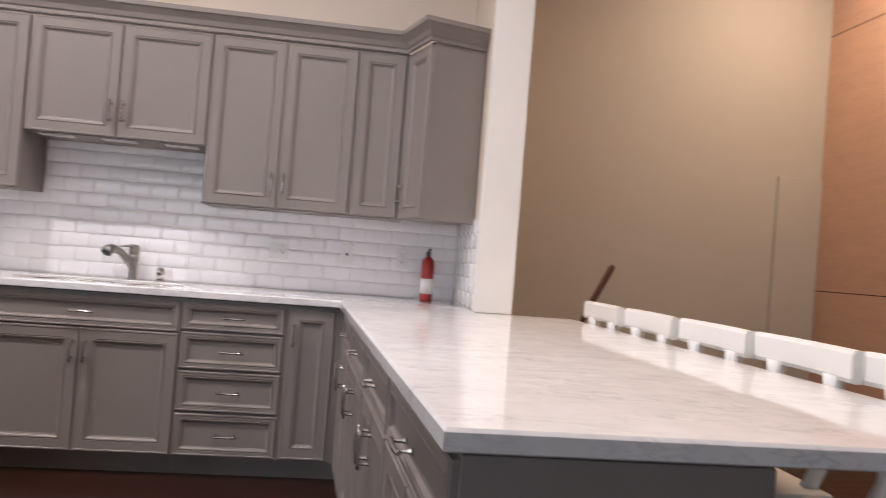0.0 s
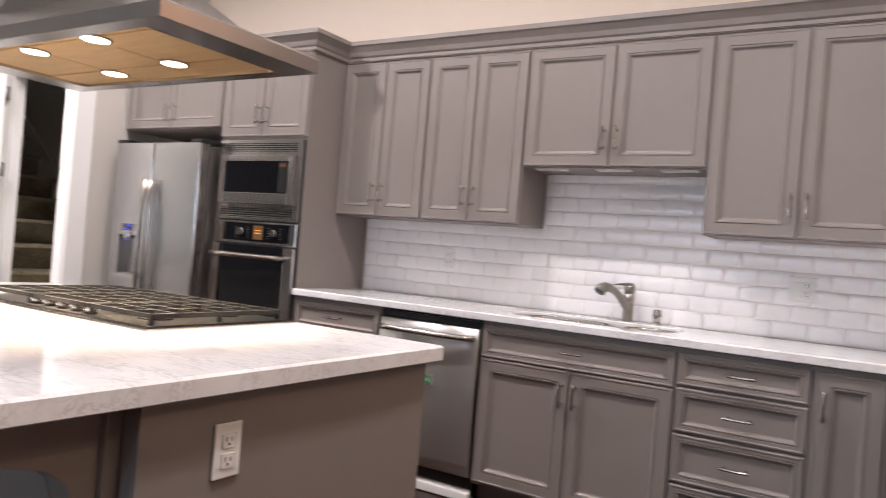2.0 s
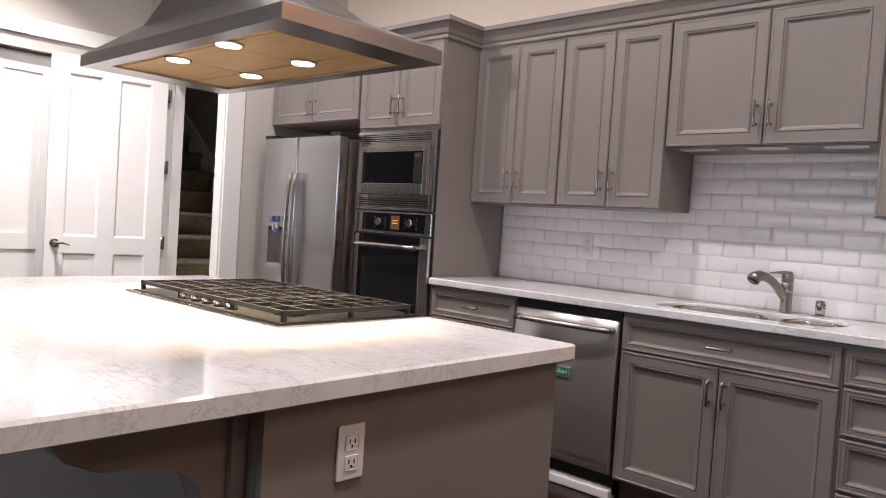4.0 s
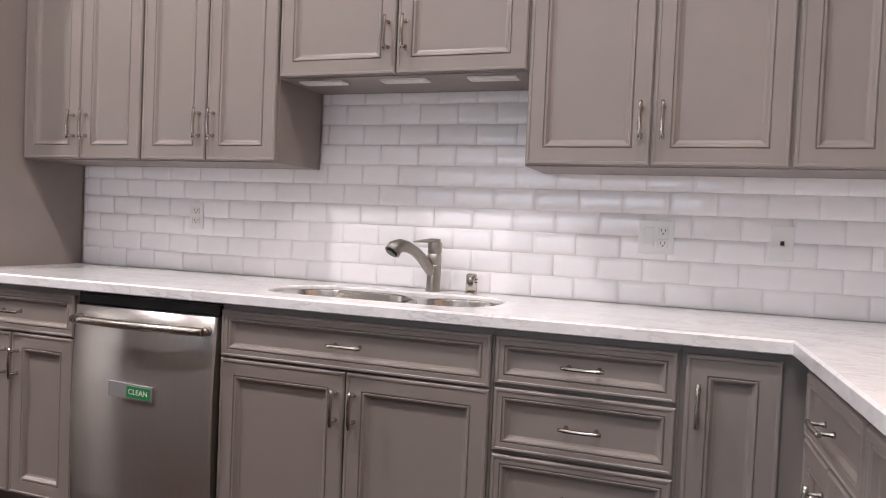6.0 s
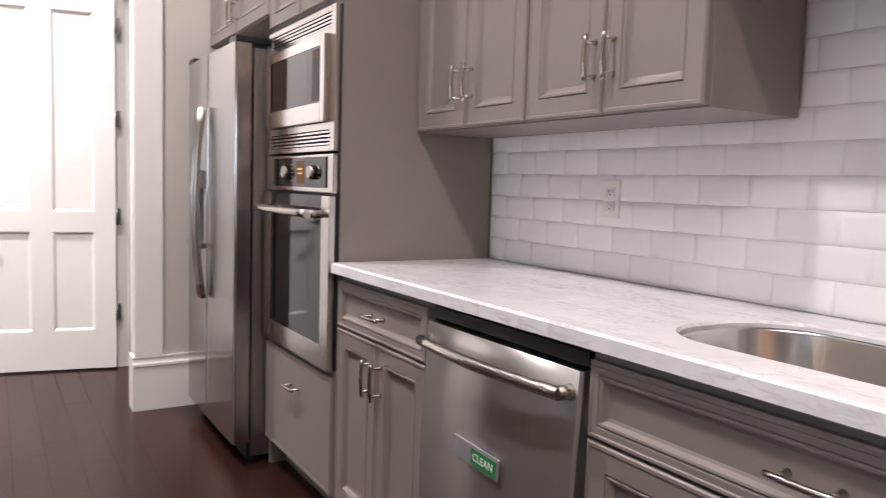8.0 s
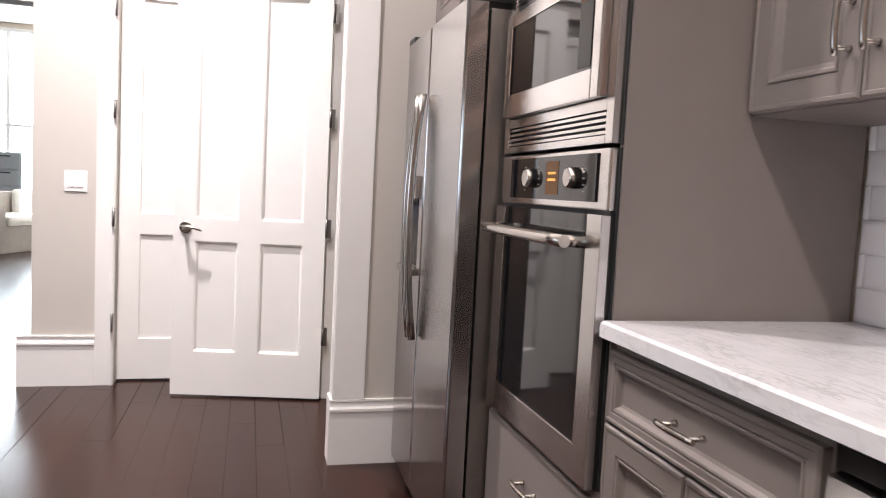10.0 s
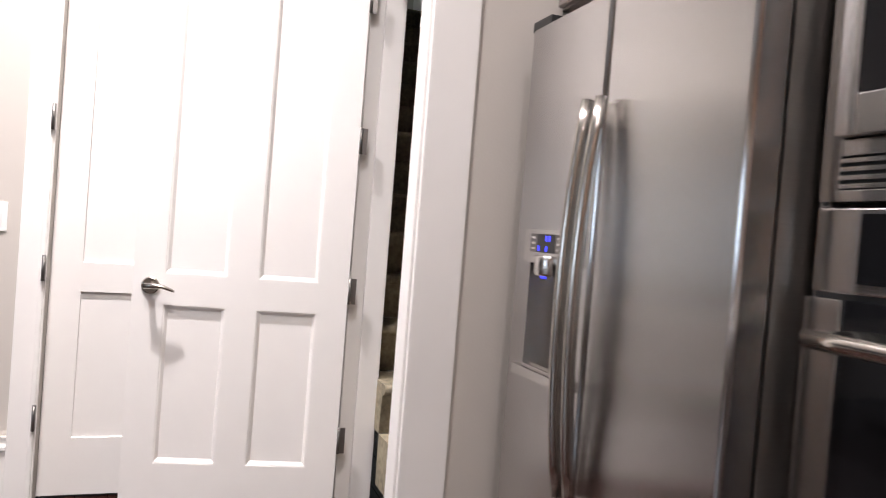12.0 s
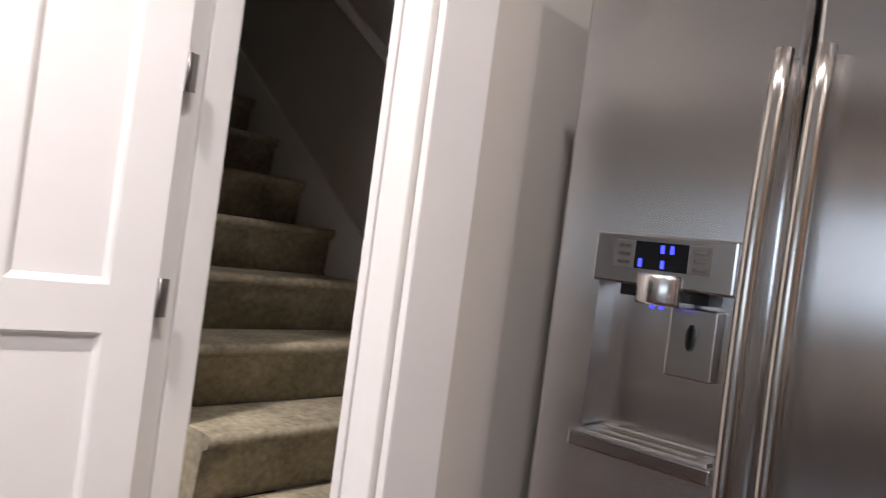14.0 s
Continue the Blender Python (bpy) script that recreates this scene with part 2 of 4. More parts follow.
def lathe(bm, profile, cx=0, cy=0, cz=0, sides=24):
    """A turned shape from (radius, height) pairs."""
    rings = [[bm.verts.new((cx + r * math.cos(2 * math.pi * k / sides), cy + r * math.sin(2 * math.pi * k / sides), cz + h)) for k in range(sides)] for r, h in profile]
    for a, b in zip(rings, rings[1:]):
        for k in range(sides):
            f = bm.faces.new((a[k], a[(k + 1) % sides], b[(k + 1) % sides], b[k]))
            f.smooth = True
    bm.faces.new(rings[0][::-1])
    bm.faces.new(rings[-1])
    return bm


def rings_mesh(bm, w, h, steps, x0=0, z0=0):
    """A panelled front in the xz plane: rectangles at (inset, y) joined one to the next, the last one filled."""
    rows = []
    for inset, y in steps:
        rows.append([bm.verts.new(p) for p in ((x0 + inset, y, z0 + inset), (x0 + w - inset, y, z0 + inset), (x0 + w - inset, y, z0 + h - inset), (x0 + inset, y, z0 + h - inset))])
    bm.faces.new(rows[0])
    for a, b in zip(rows, rows[1:]):
        for k in range(4):
            bm.faces.new((a[k], a[(k + 1) % 4], b[(k + 1) % 4], b[k]))
    bm.faces.new(rows[-1])
    return bm


DOOR = [(0, 0.0), (0, -0.015), (0.004, -0.020), (0.010, -0.020), (0.0125, -0.0178), (0.052, -0.0178), (0.0545, -0.0135), (0.0575, -0.0180), (0.0625, -0.0170), (0.0700, -0.0075), (0.0780, -0.0050)]
DRAWER = [(0, 0.0), (0, -0.015), (0.004, -0.020), (0.009, -0.020), (0.0115, -0.0178), (0.024, -0.0178), (0.0265, -0.0135), (0.0295, -0.0180), (0.0340, -0.0170), (0.0400, -0.0075), (0.0460, -0.0050)]


def pull(parent, x, z, upright, length=0.115):
    """An arched bar pull on two posts, standing off a front at y = -0.02."""
    bm, n, h = bmesh.new(), 8, length / 2
    pts = []
    for i in range(n + 1):
        s = -1 + 2 * i / n
        y = -0.020 - 0.030 - 0.004 * (1 - s * s)
        pts.append((x, y, z + s * h) if upright else (x + s * h, y, z))
    tube(bm, pts, [0.0055 if i in (0, n) else 0.0062 for i in range(n + 1)], 8)
    for s in (-0.72, 0.72):
        p = (x, -0.0185, z + s * h) if upright else (x + s * h, -0.0185, z)
        q = (p[0], -0.052, p[2])
        tube(bm, [p, (p[0], -0.024, p[2]), (p[0], -0.028, p[2]), q], [0.0075, 0.0065, 0.0045, 0.0045], 8)
    return part("handle", bm, NICKEL, parent)


def front(parent, name, x, z, w, h, handle=None, gap=0.0025, kind=DOOR):
    """A door or drawer front with its pull. handle: (x, z, upright) within the front."""
    ob = part(name, rings_mesh(bmesh.new(), w - 2 * gap, h - 2 * gap, kind, x + gap, z + gap), CABINET, parent)
    if handle:
        pull(ob, x + handle[0], z + handle[1], handle[2])
    return ob


# ---- structure ----
W, CT = 3.85, 0.925  # the sink wall's face and the worktops' height


def wall(name, x0, x1, y0, y1, z0, z1, material, label):
    return tagged(part(name, cuboid(x0, x1, y0, y1, z0, z1), material), label, "wall", kind="structure")


subfloor = tagged(part("floor", cuboid(-13.5, 6.2, -5, 5.6, -0.12, -0.012), SLOT), "dark stained walnut plank floor", "floor", kind="structure")
tagged(part("ceiling", cuboid(-13.5, 2.48, -5, 5.6, CEIL, CEIL + 0.1), CEILING), "plain white painted ceiling", "ceiling", kind="structure")
tagged(part("ceiling_dining", cuboid(2.48, 6.2, -5, 5.6, HIGH, HIGH + 0.1), CEILING), "high white ceiling of the dining room", "ceiling", kind="structure")
wall("wall_ceiling_step", 2.36, 2.48, -5, 5.6, CEIL + 0.1, HIGH + 0.1, CEILING, "white step between the two ceilings")
wall_north = wall("wall_north", -2.89, 2.36, W, W + 0.14, 0, CEIL, CREAM, "cream painted wall behind the sink run")
wall_return = wall("wall_return", 2.36, 2.48, 3.06, 5.4, 0, CEIL, CREAM, "short wall ending beside the peninsula")
wall("wall_far", 2.48, 5.72, 5.4, 5.54, 0, HIGH, WALL, "greige wall of the adjoining dining room")
wall("wall_east", 5.72, 5.86, -5, 5.54, 0, HIGH, ORANGE_WALL, "orange veneer panelled wall")
wall("wall_south_low", -13.5, 6.04, -5.1, -5, 0, 0.9, CREAM, "plain cream wall below the windows")
wall("wall_south_high", -13.5, 6.04, -5.1, -5, 2.4, HIGH, CREAM, "plain cream wall above the windows")
wall("wall_south_west", -13.5, -3.1, -5.1, -5, 0.9, 2.4, CREAM, "plain cream wall beside the windows")
wall("wall_south_east", 1.7, 6.04, -5.1, -5, 0.9, 2.4, CREAM, "plain cream wall beside the windows")
wall("wall_alcove", -2.988, -2.89, 2.87, 4.14, 0, CEIL, WALL, "greige wall stub beside the fridge")
wall("wall_stair_front", -4.37, -3.89, 2.92, 3.04, 0, CEIL, WALL, "greige wall beside the stair door")
wall("wall_stair_header", -3.89, -3.01, 2.92, 3.04, 2.30, CEIL, WALL, "greige wall above the stair door")
wall("wall_stair_north", -8.2, -3.01, 4.0, 4.14, 0, CEIL + 1.5, WALL, "grey painted wall of the stairwell")
wall("wall_stair_south", -8.2, -4.37, 2.92, 3.04, 0, CEIL + 1.5, WALL, "grey painted wall of the stairwell")
wall("wall_west", -4.37, -4.23, 2.66, 2.92, 0, CEIL, WALL, "greige wall beside the closet door")
wall("wall_west_middle", -4.37, -4.23, 1.36, 1.78, 0, CEIL, WALL, "greige wall between the closet and the opening")
wall("wall_west_header", -4.37, -4.23, -1.6, 1.36, 2.06, CEIL, WALL, "greige wall above the living-room opening")
wall("wall_west_closet_header", -4.37, -4.23, 1.78, 2.66, 2.30, CEIL, WALL, "greige wall above the closet door")
wall("wall_west_south", -4.37, -4.23, -5, -1.6, 0, CEIL, WALL, "greige wall beside the opening")
wall("wall_closet", -5.0, -4.9, 1.4, 2.92, 0, CEIL, WHITE, "white closet back wall")
wall("wall_living_blue", -6.12, -6.0, -5, 0.29, 0.72, CEIL, DARK_BLUE, "slate blue wall of the living room")
wall("wall_living_wainscot", -6.13, -5.985, -5, 0.305, 0, 0.72, WHITE, "white wainscot below the blue wall")
wall("wall_living_north", -13.5, -5.0, 2.30, 2.42, 0, CEIL, CREAM, "pale living-room wall")
wall("wall_living_west_low", -13.32, -13.2, -5, 2.42, 0, 0.35, CREAM, "pale wall below the living-room windows")
wall("wall_living_west_high", -13.32, -13.2, -5, 2.42, 3.42, CEIL, CREAM, "pale wall above the living-room windows")

# backdrop of bright sky outside the living-room windows
sky_card = tagged(part("backdrop", cuboid(-14.6, -14.55, -6, 4, -0.5, 4.5), SKY_GLOW), "bright overcast sky outside the windows", "sky", kind="structure")


def window(x, y0, y1, z0, z1):
    w = tagged(new("window_1"), "tall white-framed living-room window", "window", kind="structure")
    w.matrix_basis = pose(x, y0, z0)
    h, d = z1 - z0, y1 - y0
    bm = bmesh.new()
    for a, b in ((0, 0.06), (d / 2 - 0.03, d / 2 + 0.03), (d - 0.06, d)):
        box(bm, 0, 0.08, a, b, 0, h)
    box(bm, 0.002, 0.078, 0, d, 0, 0.06)
    box(bm, 0.002, 0.078, 0, d, h - 0.06, h)
    box(bm, 0.002, 0.078, 0, d, h * 0.5 - 0.02, h * 0.5 + 0.02)
    part("window_frame", bm, WHITE, w)
    return w


def south_window(x0, x1):
    w = tagged(new("window_2"), "white-framed window in the far wall", "window", kind="structure")
    w.matrix_basis = pose(x0, -5.06, 0.9)
    d, h = x1 - x0, 1.5
    bm = bmesh.new()
    for a, b in ((0, 0.06), (d - 0.06, d)):
        box(bm, a, b, 0, 0.06, 0, h)
    box(bm, 0.06, d - 0.06, 0.002, 0.058, 0, 0.06)
    box(bm, 0.06, d - 0.06, 0.002, 0.058, h - 0.06, h)
    box(bm, 0.06, d - 0.06, 0.004, 0.056, h / 2 - 0.02, h / 2 + 0.02)
    part("window_frame", bm, WHITE, w)


for k in range(3):
    south_window(-3.1 + 1.6 * k, -1.5 + 1.6 * k)
tagged(part("backdrop", cuboid(-5, 4, -6.55, -6.5, -0.3, 4.0), SKY_DIM), "pale evening sky outside the windows", "sky", kind="structure")

for wy in (-4.9, -3.45, -2.0, -0.55, 0.9):
    window(-13.28, wy, wy + 1.4, 0.35, 3.42)


# baseboards: tall board with a stepped cap
def baseboard(x0, y0, x1, y1, h=0.28):
    """Along a wall's face from one end to the other; the board stands to the right of that way."""
    d = Vector((x1 - x0, y1 - y0, 0))
    n = Vector((d.y, -d.x, 0)).normalized()
    bm = bmesh.new()
    prof = [(0, 0), (0.018, 0), (0.018, h - 0.055), (0.026, h - 0.050), (0.026, h - 0.038), (0.018, h - 0.030), (0.013, h - 0.012), (0.020, h - 0.008), (0.020, h), (0, h)]
    rows = [[bm.verts.new(Vector((px, py, 0)) + n * a + Vector((0, 0, b))) for a, b in prof] for px, py in ((x0, y0), (x1, y1))]
    for k in range(len(prof)):
        j = (k + 1) % len(prof)
        bm.faces.new((rows[0][k], rows[0][j], rows[1][j], rows[1][k]))
    bm.faces.new(rows[0][::-1])
    bm.faces.new(rows[1])
    return tagged(part("baseboard", bm, WHITE), "tall white baseboard with a stepped cap", "baseboard", kind="structure")


baseboard(-4.23, 1.292, -4.23, 1.68)
baseboard(-4.37, 1.36, -4.215, 1.36)
baseboard(-2.89, 2.84, -2.89, W)
baseboard(-4.23, 2.76, -4.23, 2.92)


# casings round the two doorways
def casing(x0, x1, y0, y1, z0, z1, label="white moulded door casing"):
    bm = cuboid(x0, x1, y0, y1, z0, z1, bevel=0.005)
    return tagged(part("trim", bm, WHITE), label, "door casing", kind="structure")


casing(-4.23, -4.208, 1.68, 1.78, 0, 2.40)
casing(-4.23, -4.208, 2.66, 2.76, 0, 2.40)
casing(-4.23, -4.206, 1.66, 2.78, 2.40, 2.52)
casing(-4.222, -4.20, 1.755, 1.775, 0, 2.39)
casing(-2.975, -2.905, 2.848, 2.87, 0.28, 2.40)
casing(-2.993, -2.889, 2.84, 2.869, 0, 0.282, "tall white plinth block at the wall's end")
casing(-3.010, -2.988, 2.855, 3.05, 0, 2.32, "white door jamb of the stair doorway")
casing(-3.89, -3.855, 2.902, 3.05, 0, 2.32, "white door jamb of the stair doorway")
casing(-3.855, -3.84, 2.96, 3.045, 0, 2.32, "white door stop of the stair doorway")
casing(-3.98, -3.89, 2.898, 2.92, 0, 2.40)
casing(-4.0, -2.988, 2.896, 2.92, 2.40, 2.52)
casing(-3.855, -3.010, 2.902, 3.05, 2.285, 2.32, "white door head of the stair doorway")
casing(-2.89, -2.872, 2.85, 2.985, 0.28, 2.40)
# white cased end of the wall beside the peninsula
casing(2.340, 2.530, 3.035, 3.062, CT + 0.001, CEIL, "white cased wall end standing on the worktop")
casing(2.347, 2.361, 3.05, 3.13, CT + 0.001, CEIL, "white casing returned round the wall's end")


# doors: six-panel leaf, hinged at its local origin, leaf along local -x
def panel_door(name, place, rz, width, height, label, knob):
    d = tagged(new(name), label, "door", kind="structure")
    d.matrix_basis = pose(*place, 0, 0, rz)
    t, st = 0.040, 0.115
    mid = (width - 3 * st) / 2
    bm = bmesh.new()
    for a in (0, st + mid, width - st):
        box(bm, -a - st, -a, -t, 0, 0, height)
    rails = [(0, 0.235), (0.835, 0.955), (height - 0.13, height)]
    for col in (0, 1):
        xa = st + col * (st + mid)
        for z0, z1 in rails:
            box(bm, -xa - mid, -xa, -t + 0.0004, -0.0004, z0, z1)
    part("leaf_frame", bm, WHITE, d)
    for col in (0, 1):
        xa = st + col * (st + mid)
        for z0, z1 in ((0.235, 0.835), (0.955, height - 0.13)):
            bm = bmesh.new()
            rings_mesh(bm, mid, z1 - z0, [(0.0, -0.012), (0.0, -t + 0.003), (0.006, -t + 0.004), (0.016, -t + 0.014)], -xa - mid, z0)
            part("panel", bm, WHITE, d)
    if knob:
        bm = bmesh.new()
        kx, kz = -width + 0.065, 0.905
        tube(bm, [(kx, -t, kz), (kx, -t - 0.006, kz), (kx, -t - 0.008, kz)], [0.033, 0.033, 0.028], 20)
        tube(bm, [(kx, -t - 0.006, kz), (kx, -t - 0.05, kz)], 0.012, 12)
        tube(bm, [(kx - 0.012, -t - 0.05, kz + 0.002), (kx + 0.03, -t - 0.052, kz + 0.004), (kx + 0.056, -t - 0.05, kz + 0.001), (kx + 0.082, -t - 0.046, kz - 0.008), (kx + 0.096, -t - 0.044, kz - 0.014)], [0.012, 0.010, 0.008, 0.0065, 0.004], 10)
        part("door_handle", bm, NICKEL, d, "satin nickel lever handle on a round rose")
    for hz in (0.345, 0.931, 1.517, 2.063):
        bm = bmesh.new()
        if not knob:
            tube(bm, [(0.010, 0.108, hz - 0.05), (0.010, 0.108, hz + 0.05)], 0.007, 10)
            box(bm, 0.004, 0.016, 0.0, 0.106, hz - 0.05, hz + 0.05)
        tube(bm, [(0.006, -t - 0.004, hz - 0.05), (0.006, -t - 0.004, hz + 0.05)], 0.0065, 10)
        box(bm, 0.001, 0.030, -t + 0.002, -t + 0.005, hz - 0.05, hz + 0.05)
        part("hinge", bm, DARK_STEEL, d)
    return d


panel_door("door_1", (-3.852, 2.896, 0.012), 78.5, 0.80, 2.26, "white panelled door standing open with a nickel lever", True)
panel_door("door_2", (-4.30, 1.782, 0.012), -90, 0.872, 2.27, "white panelled closet door, shut", False)


# ---- base cabinets ----
BASE_F = 3.245  # carcass front of the sink run
TOE = 0.10


def base_unit(x0, y0, rz, w, label, fronts, group="base cabinets", depth=0.59, top=CT - 0.044, sunk=0.0):
    """fronts: (name, x, z, width, height, handle, profile)."""
    c = thing("base_cabinet", (x0, y0, 0), label, "cabinet", group, rz)
    bm = cuboid(0.0, w, 0, depth, TOE, top - sunk)
    if sunk:
        part("front_rail", cuboid(0.0, w, 0, 0.02, top - sunk, top), CABINET, c)
    box(bm, 0.0, w, 0.07, depth, 0, TOE)
    part("body", bm, CABINET, c)
    for name, x, z, fw, fh, handle, kind in fronts:
        front(c, name, x, z, fw, fh, handle, kind=kind)
    return c


Z0, ZD, ZT = TOE + 0.012, 0.712, 0.868


def drawer_over_doors(w, handles=True):
    h = ZT - ZD
    half = w / 2
    dh = ZD - Z0
    return [("drawer_front", 0.004, ZD, w - 0.008, h, (w / 2, h / 2, False), DRAWER),
            ("door", 0.004, Z0, half - 0.004, dh, (half - 0.034, dh - 0.11, True), DOOR),
            ("door", half, Z0, half - 0.004, dh, (0.032, dh - 0.11, True), DOOR)]


base_unit(-1.215, BASE_F, 0, 0.605, "taupe base cabinet with one drawer and two doors", drawer_over_doors(0.605))
base_unit(0.0, BASE_F, 0, 0.925, "taupe sink base cabinet with false drawer and two doors", drawer_over_doors(0.925), sunk=0.26)
stack = []
for za, zb in ((0.728, ZT), (0.538, 0.722), (0.330, 0.532), (Z0, 0.324)):
    stack.append(("drawer_front", 0.004, za, 0.497, zb - za, (0.2525, (zb - za) / 2, False), DRAWER))
base_unit(0.926, BASE_F, 0, 0.505, "taupe stack of four drawers", stack)
base_unit(1.432, BASE_F, 0, 0.30, "narrow taupe corner cabinet with one door", [("door", 0.010, Z0, 0.235, ZT - Z0, (0.034, ZT - Z0 - 0.13, True), DOOR)])
# peninsula run, its fronts facing the island
PEN_X = 1.735
SKEW = 0.068  # the peninsula runs a little out of square
y = 3.14
for w in (0.50, 0.65, 0.65, 0.75):
    base_unit(PEN_X + SKEW * (3.14 - y), y, -90 + math.degrees(math.atan(SKEW)), w - 0.001, "taupe peninsula cabinet with one drawer and two doors", drawer_over_doors(w), "peninsula cabinets", 0.395)
    y -= w
PEN_END = y
tall_panel = thing("end_panel", (PEN_X + SKEW * (3.14 - PEN_END), PEN_END, 0), "plain taupe end panel of the peninsula", "panel")
part("board", cuboid(-0.005, 0.50, -0.02, -0.001, 0, CT - 0.044, bevel=0.002), CABINET, tall_panel)
filler = thing("corner_filler", (PEN_X, 3.15, 0), "taupe corner filler strip between cabinets", "filler")
part("board", cuboid(0.0, 0.05, -0.005, 0.09, TOE, CT - 0.045), CABINET, filler)


# ---- worktops ----
def slab(name, outline, holes, label, z=CT, t=0.038):
    """A stone slab from an outline, with openings cut through it."""
    bm = bmesh.new()

    def loop(pts, h):
        vs = [bm.verts.new((*p, h)) for p in pts]
        return vs, [bm.edges.new((vs[i], vs[(i + 1) % len(vs)])) for i in range(len(vs))]

    r = 0.006
    shapes = [outline] + holes
    tops, bots = [], []
    for i, s in enumerate(shapes):
        cx, cy = sum(p[0] for p in s) / len(s), sum(p[1] for p in s) / len(s)
        n = len(s)
        area = sum(s[k][0] * s[(k + 1) % n][1] - s[(k + 1) % n][0] * s[k][1] for k in range(n))
        inner = []
        for k in range(n):
            a, b, c = Vector(s[k - 1]), Vector(s[k]), Vector(s[(k + 1) % n])
            d1, d2 = (b - a).normalized(), (c - b).normalized()
            n1, n2 = Vector((-d1.y, d1.x)), Vector((-d2.y, d2.x))
            m = (n1 + n2) / max(0.3, 1 + n1.dot(n2))
            sign = (1 if area > 0 else -1) * (1 if i == 0 else -1)
            inner.append(tuple(b + m * r * sign))
        t1, e1 = loop(inner, z)
        t2, _ = loop(s, z - r)
        t3, _ = loop(s, z - t + r * 0.6)
        t4, e4 = loop(inner, z - t)
        for a, b in ((t1, t2), (t2, t3), (t3, t4)):
            for k in range(n):
                bm.faces.new((a[k], a[(k + 1) % n], b[(k + 1) % n], b[k]))
        tops += e1
        bots += e4
    bmesh.ops.triangle_fill(bm, edges=tops, use_beauty=True)
    bmesh.ops.triangle_fill(bm, edges=bots, use_beauty=True)
    return tagged(part(name, bm, MARBLE), label, "worktop")


def rounded(x0, x1, y0, y1, r, n=7):
    pts = []
    for cx, cy, a0 in ((x1 - r, y1 - r, 0), (x0 + r, y1 - r, 90), (x0 + r, y0 + r, 180), (x1 - r, y0 + r, 270)):
        for k in range(n + 1):
            a = radians(a0 + 90 * k / n)
            pts.append((cx + r * math.cos(a), cy + r * math.sin(a)))
    return pts


SINK = (0.05, 0.86, 3.325, 3.70)
CF, CX = 3.205, 1.69
PEN_EDGE = 2.84
hole = rounded(*SINK, 0.15)
slab("worktop", [(-1.218, CF), (CX, CF), (CX + SKEW * (CF - PEN_END + 0.04), PEN_END - 0.04), (PEN_EDGE + SKEW * (3.03 - PEN_END + 0.04), PEN_END - 0.04), (PEN_EDGE, 3.03), (2.358, 3.03), (2.358, W - 0.001), (-1.218, W - 0.001)], [hole], "white grey-veined marble worktop with an eased edge")


# ---- sink and tap ----
def bowl(parent, x0, x1, y0, y1, depth):
    bm = bmesh.new()
    rows = []
    for inset, h in ((0.0025, 0.0), (0.004, 0.0), (0.007, -0.006), (0.012, -depth * 0.85), (0.035, -depth), (0.10, -depth - 0.004)):
        rows.append([bm.verts.new((px, py, h)) for px, py in rounded(x0 + inset, x1 - inset, y0 + inset, y1 - inset, max(0.03, 0.15 - inset))])
    for a, b in zip(rows, rows[1:]):
        for k in range(len(a)):
            f = bm.faces.new((a[k], a[(k + 1) % len(a)], b[(k + 1) % len(a)], b[k]))
            f.smooth = True
    bm.faces.new(rows[-1])
    ob = part("bowl", bm, TRIM_STEEL, parent)
    cx, cy = (x0 + x1) / 2, (y0 + y1) / 2
    part("drain", lathe(bmesh.new(), [(0.045, 0), (0.045, 0.003), (0.035, 0.003), (0.030, -0.001), (0.012, -0.001)], cx, cy, -depth - 0.003), NICKEL, ob)


sink = thing("sink", (0, 0, CT - 0.014), "undermounted stainless steel double-bowl sink", "sink")
bowl(sink, SINK[0], 0.535, SINK[2], SINK[3], 0.20)
bowl(sink, 0.543, SINK[1], SINK[2], SINK[3], 0.17)
bm = bmesh.new()
for side in (0, 1):
    edge = [(0.389 + 0.148 * math.sin(radians(a)), 0.148 * (1 - math.cos(radians(a)))) for a in (0, 15, 30, 45, 60, 75, 90)]
    turn = [(x, SINK[2] + 0.003 + d if side == 0 else SINK[3] - 0.003 - d) for x, d in edge]
    turn += [(1.078 - x, yy) for x, yy in turn[::-1]]
    low = [bm.verts.new((x, yy, -0.004)) for x, yy in turn]
    bm.faces.new(low if side else low[::-1])
part("divider", bm, TRIM_STEEL, sink)

tap = thing("kitchen_faucet", (0.535, 3.765, CT), "brushed nickel pull-out kitchen faucet", "faucet")
part("base", lathe(bmesh.new(), [(0.029, 0), (0.029, 0.006), (0.026, 0.012), (0.0255, 0.09), (0.0265, 0.10)]), FAUCET, tap)
bm = lathe(bmesh.new(), [(0.0265, 0.098), (0.0265, 0.135), (0.024, 0.137), (0.024, 0.141), (0.0265, 0.143), (0.027, 0.178), (0.022, 0.183)])
part("body", bm, FAUCET, tap)
bm = tube(bmesh.new(), [(0.0, -0.005, 0.055), (-0.012, -0.022, 0.085), (-0.030, -0.052, 0.122), (-0.047, -0.082, 0.148), (-0.064, -0.112, 0.163), (-0.080, -0.138, 0.166), (-0.092, -0.156, 0.157), (-0.098, -0.166, 0.142)], [0.016, 0.021, 0.0195, 0.019, 0.021, 0.025, 0.029, 0.030], 16)
spout = part("spout", bm, FAUCET, tap)
bm = tube(bmesh.new(), [(-0.098, -0.166, 0.142), (-0.1, -0.169, 0.137)], [0.023, 0.022], 16)
part("spray_face", bm, BLACK, spout, "black rubber spray face")
